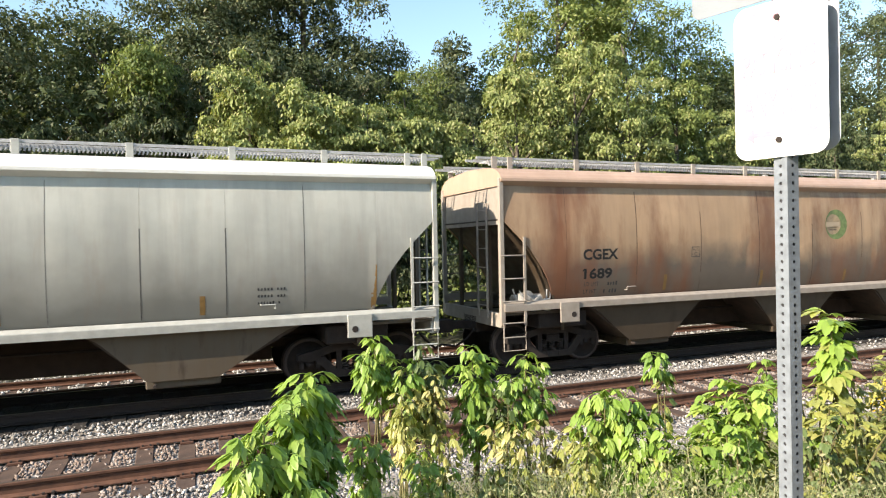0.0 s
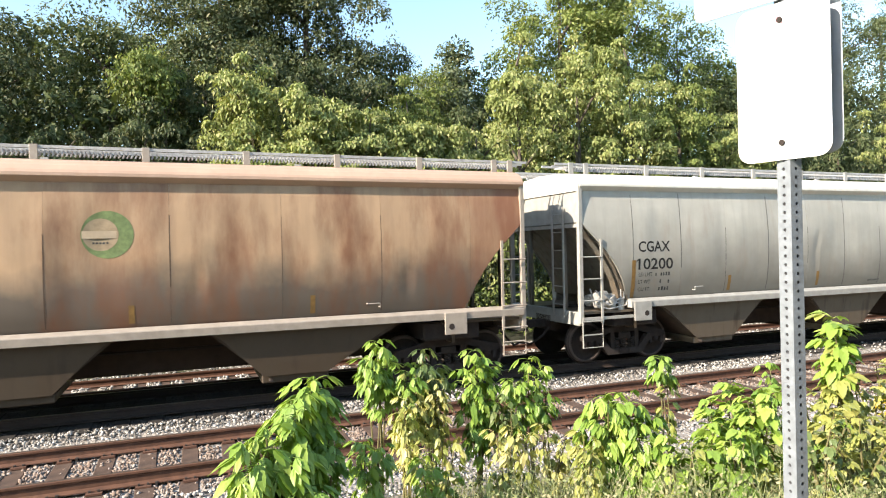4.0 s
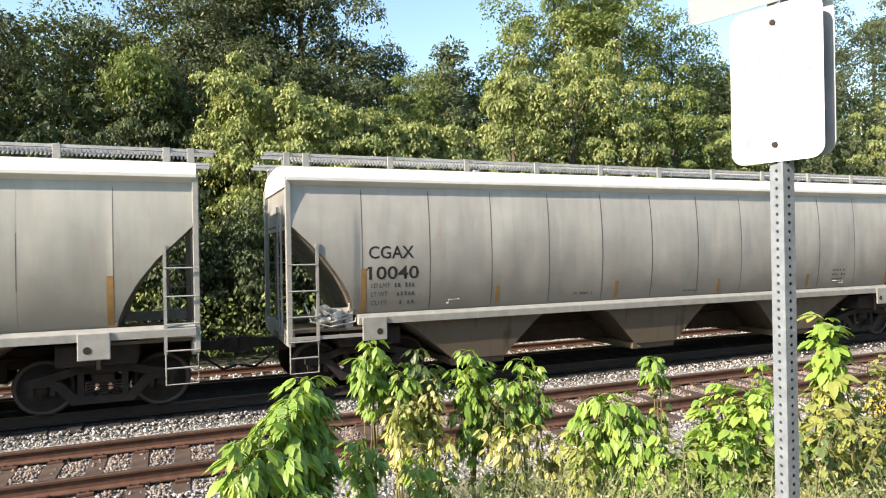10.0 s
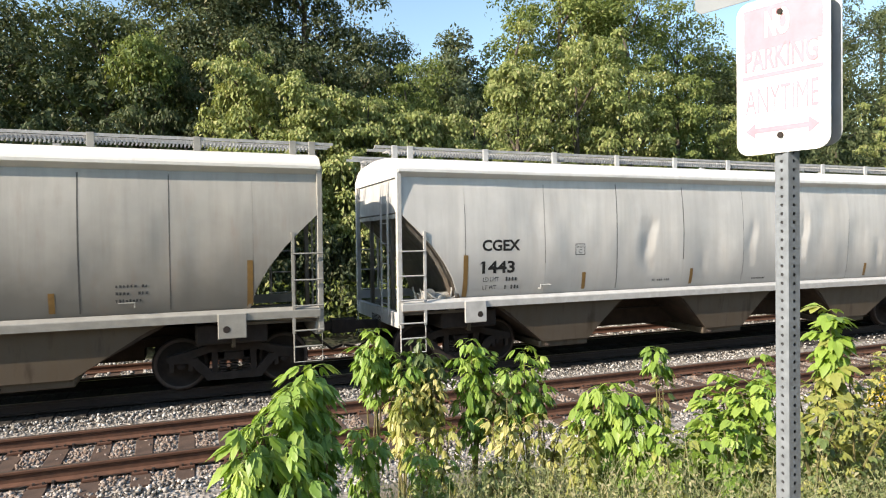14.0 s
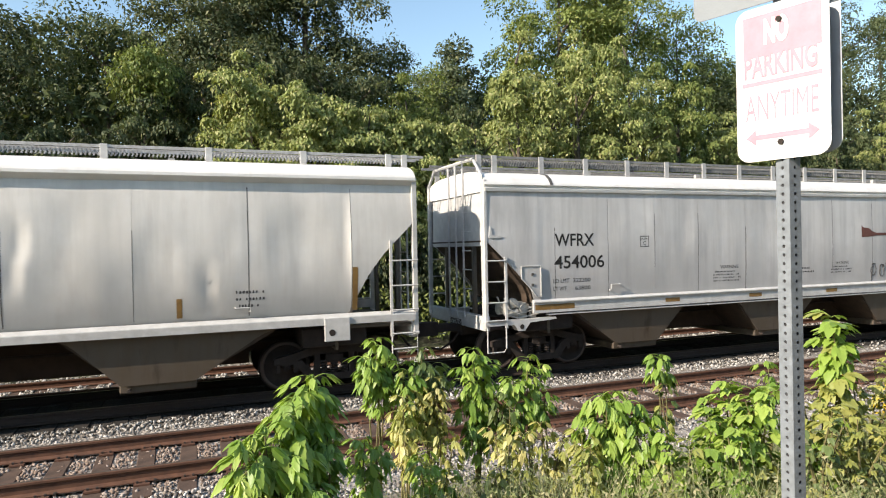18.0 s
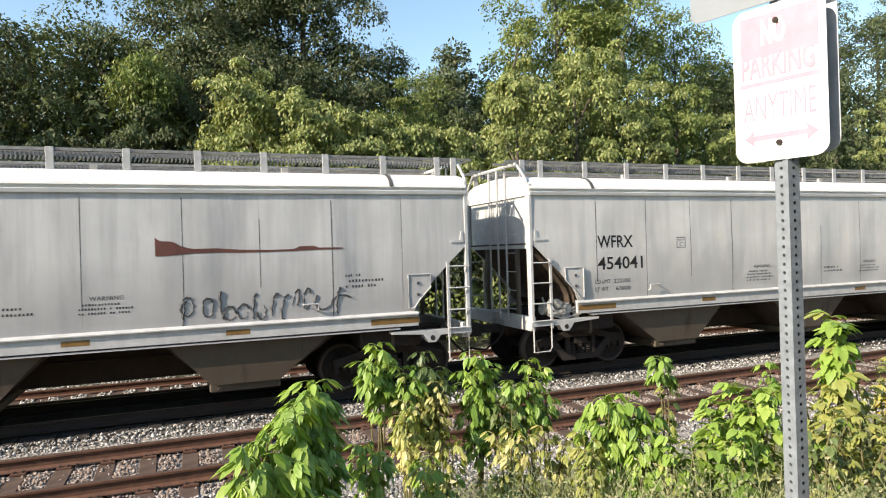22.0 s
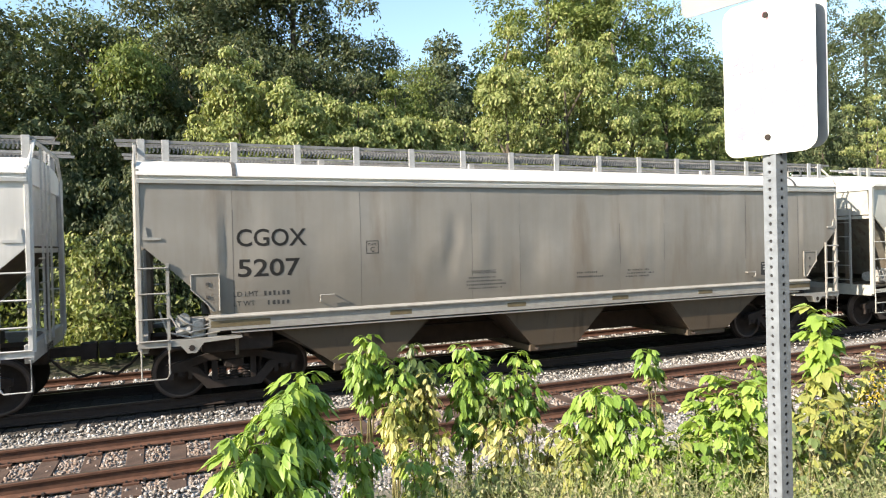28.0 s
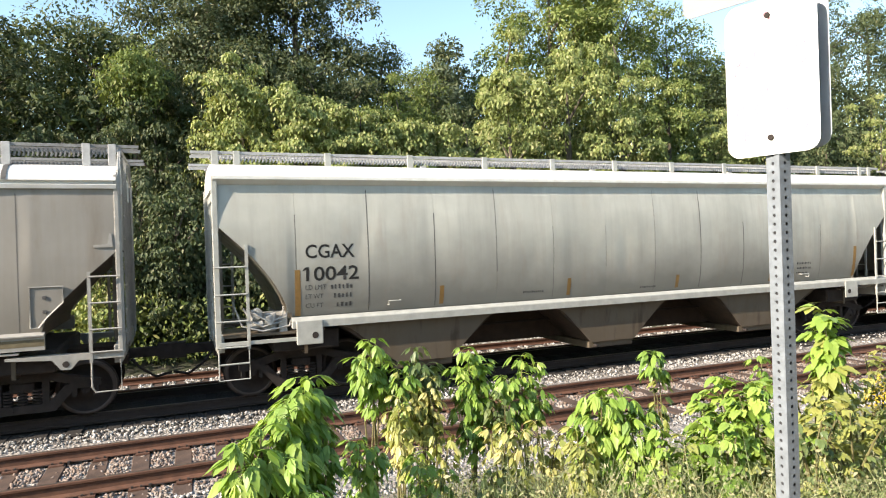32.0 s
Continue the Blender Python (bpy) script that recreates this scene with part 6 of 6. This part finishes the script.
def sign_post():
    """A perforated square post with signs; local x runs along the signs' faces, local -y is their front."""
    face = radians(253.1)
    n = Vector((math.sin(face), math.cos(face), 0))
    along_face = Vector((-n.y, n.x, 0))
    base = Vector((1.645, -11.803, 0)) + 0.003 * along_face
    zg = bank(base.x, base.y)
    post = new("sign_post")
    tagged(post, "perforated galvanised steel post carrying parking signs", "sign post")
    turn = math.atan2(n.x, -n.y)
    post.matrix_basis = Matrix.Translation((base.x, base.y, zg - 0.05)) @ Matrix.Rotation(turn, 4, "Z")
    steel = plain("weathered galvanised post", (0.25, 0.275, 0.30), 0.6, 0.25, 0.3, 30, 0.05)
    white = plain("white reflective sheeting", (0.82, 0.82, 0.82), 0.4, 0.0, 0.05, 8, 0.02)
    back = plain("bare aluminium sign back", (0.55, 0.56, 0.58), 0.45, 0.5, 0.15, 12, 0.03)
    red = plain("sun-faded red print", (0.62, 0.255, 0.32), 0.5, 0.0, 0.2, 20, 0.02)
    # post walls with punched holes, turned a little against the signs
    w, t, top = 0.0225, 0.0025, 3.05
    pitch, hr = 0.0254, 0.0055
    twist = Matrix.Rotation(radians(-17), 4, "Z")
    count = int(top / pitch)
    for side in range(4):
        bm = bmesh.new()
        for k in range(count):
            z0, z1 = k * pitch, (k + 1) * pitch
            zc = (z0 + z1) / 2
            hole = [(hr * math.cos(a), zc + hr * math.sin(a)) for a in [math.pi / 4 + 2 * math.pi * i / 8 for i in range(8)]]
            rim = [(w, z1), (0, z1), (-w, z1), (-w, zc), (-w, z0), (0, z0), (w, z0), (w, zc)]
            for y in (-w, -w + t):
                hv = [bm.verts.new((x, y, z)) for x, z in hole]
                rv = [bm.verts.new((x, y, z)) for x, z in rim]
                for i in range(8):
                    bm.faces.new((rv[i], rv[(i + 1) % 8], hv[(i + 1) % 8], hv[i]))
        bmesh.ops.remove_doubles(bm, verts=bm.verts, dist=0.0003)
        bmesh.ops.transform(bm, matrix=twist @ Matrix.Rotation(side * math.pi / 2, 4, "Z"), verts=bm.verts)
        part("post_wall", bm, steel, post, "galvanised wall with punched holes")
    core = box(-w + 0.004, w - 0.004, -w + 0.004, w - 0.004, 0, top)
    bmesh.ops.transform(core, matrix=twist, verts=core.verts)
    part("post_core", core, plain("dark inside of post", (0.05, 0.05, 0.055), 0.8), post)

    def sign(name, x, z, wide, high, y, label):
        ob = part(name, plate(wide, high, 0.038, -0.0015, 0.0015), white, post, label)
        ob.location = (x, y, z)
        part("sign_back", plate(wide * 0.996, high * 0.996, 0.037, 0.0016, 0.0022), back, ob)
        return ob
    zb = 3.105 - zg + 0.05
    front = sign("parking_sign", -0.003, zb, 0.262, 0.457, -w - 0.006, "white metal sign with sun-faded red print")
    rear = part("rear_sign", plate(0.262, 0.457, 0.038, -0.0015, 0.0015), back, post, "bare back of a second metal sign")
    rear.location = (0.003, w + 0.012, zb + 0.012)
    upper = part("upper_sign", plate(0.55, 0.55, 0.03, -0.0015, 0.0015), plain("grey weathered sign face", (0.20, 0.225, 0.245), 0.5, 0.0, 0.1, 6), post, "grey square metal sign above")
    upper.location = (0.005, -w - 0.006, 3.342 - zg + 0.05 + 0.275)
    y = -0.0023
    # faded print: a red block with the first words, rule, more words and a two-headed arrow
    block = part("red_block", prism([(-0.108, 0.205), (0.112, 0.205), (0.112, 0.080), (-0.108, 0.080)], "y", y, y + 0.0006), red, front)
    lettering("NO", -0.046, y - 0.0012, 0.112, 0.070, 0.078, white, block)
    lettering("PARKING", -0.106, y - 0.0012, 0.018, 0.206, 0.074, red, front)
    part("red_rule", box(-0.112, 0.112, y, y + 0.0006, -0.004, 0.009), red, front)
    lettering("ANYTIME", -0.104, y, -0.108, 0.205, 0.078, red, front)
    part("arrow", prism([(-0.104, -0.158), (-0.074, -0.134), (-0.074, -0.150), (0.074, -0.150), (0.074, -0.134), (0.104, -0.158), (0.074, -0.182), (0.074, -0.166), (-0.074, -0.166), (-0.074, -0.182)], "y", y, y + 0.0006), red, front)
    for z in (-0.178, 0.178):
        part("bolt", disc(-0.002, y - 0.006, z, 0.009, y, 6), STEEL_DARK, front)


sign_post()

# metres rolled at each whole second
TRAVEL = [0.000, 4.279, 8.501, 12.682, 16.835, 20.970, 25.095, 29.219, 33.346, 37.480, 41.624, 45.780, 49.949, 54.130, 58.323, 62.528, 66.742, 70.964, 75.192, 79.424, 83.658, 87.893, 92.127, 96.359, 100.589, 104.815, 109.039, 113.260, 117.481, 121.703, 125.930, 130.164, 134.409]


def motions():
    """The train rolls past at an even pace and its wheels turn."""
    for car, start in cars:
        walk(car, [(t, pose(start - TRAVEL[t], 0, 0)) for t in range(33)])
    step = 0.457 * radians(80)
    total = int(TRAVEL[-1] / step)
    times = []
    for k in range(total + 1):
        s = k * step
        i = max(j for j in range(33) if TRAVEL[j] <= s)
        times.append((i + (s - TRAVEL[i]) / (TRAVEL[min(i + 1, 32)] - TRAVEL[i]) if i < 32 else 32.0, s))
    times.append((32.0, TRAVEL[-1]))
    for n, w in enumerate(wheelsets):
        x, y, z = w.location
        walk(w, [(t, pose(x, y, z, 0, -math.degrees(s / 0.457), 0)) for t, s in times])


motions()
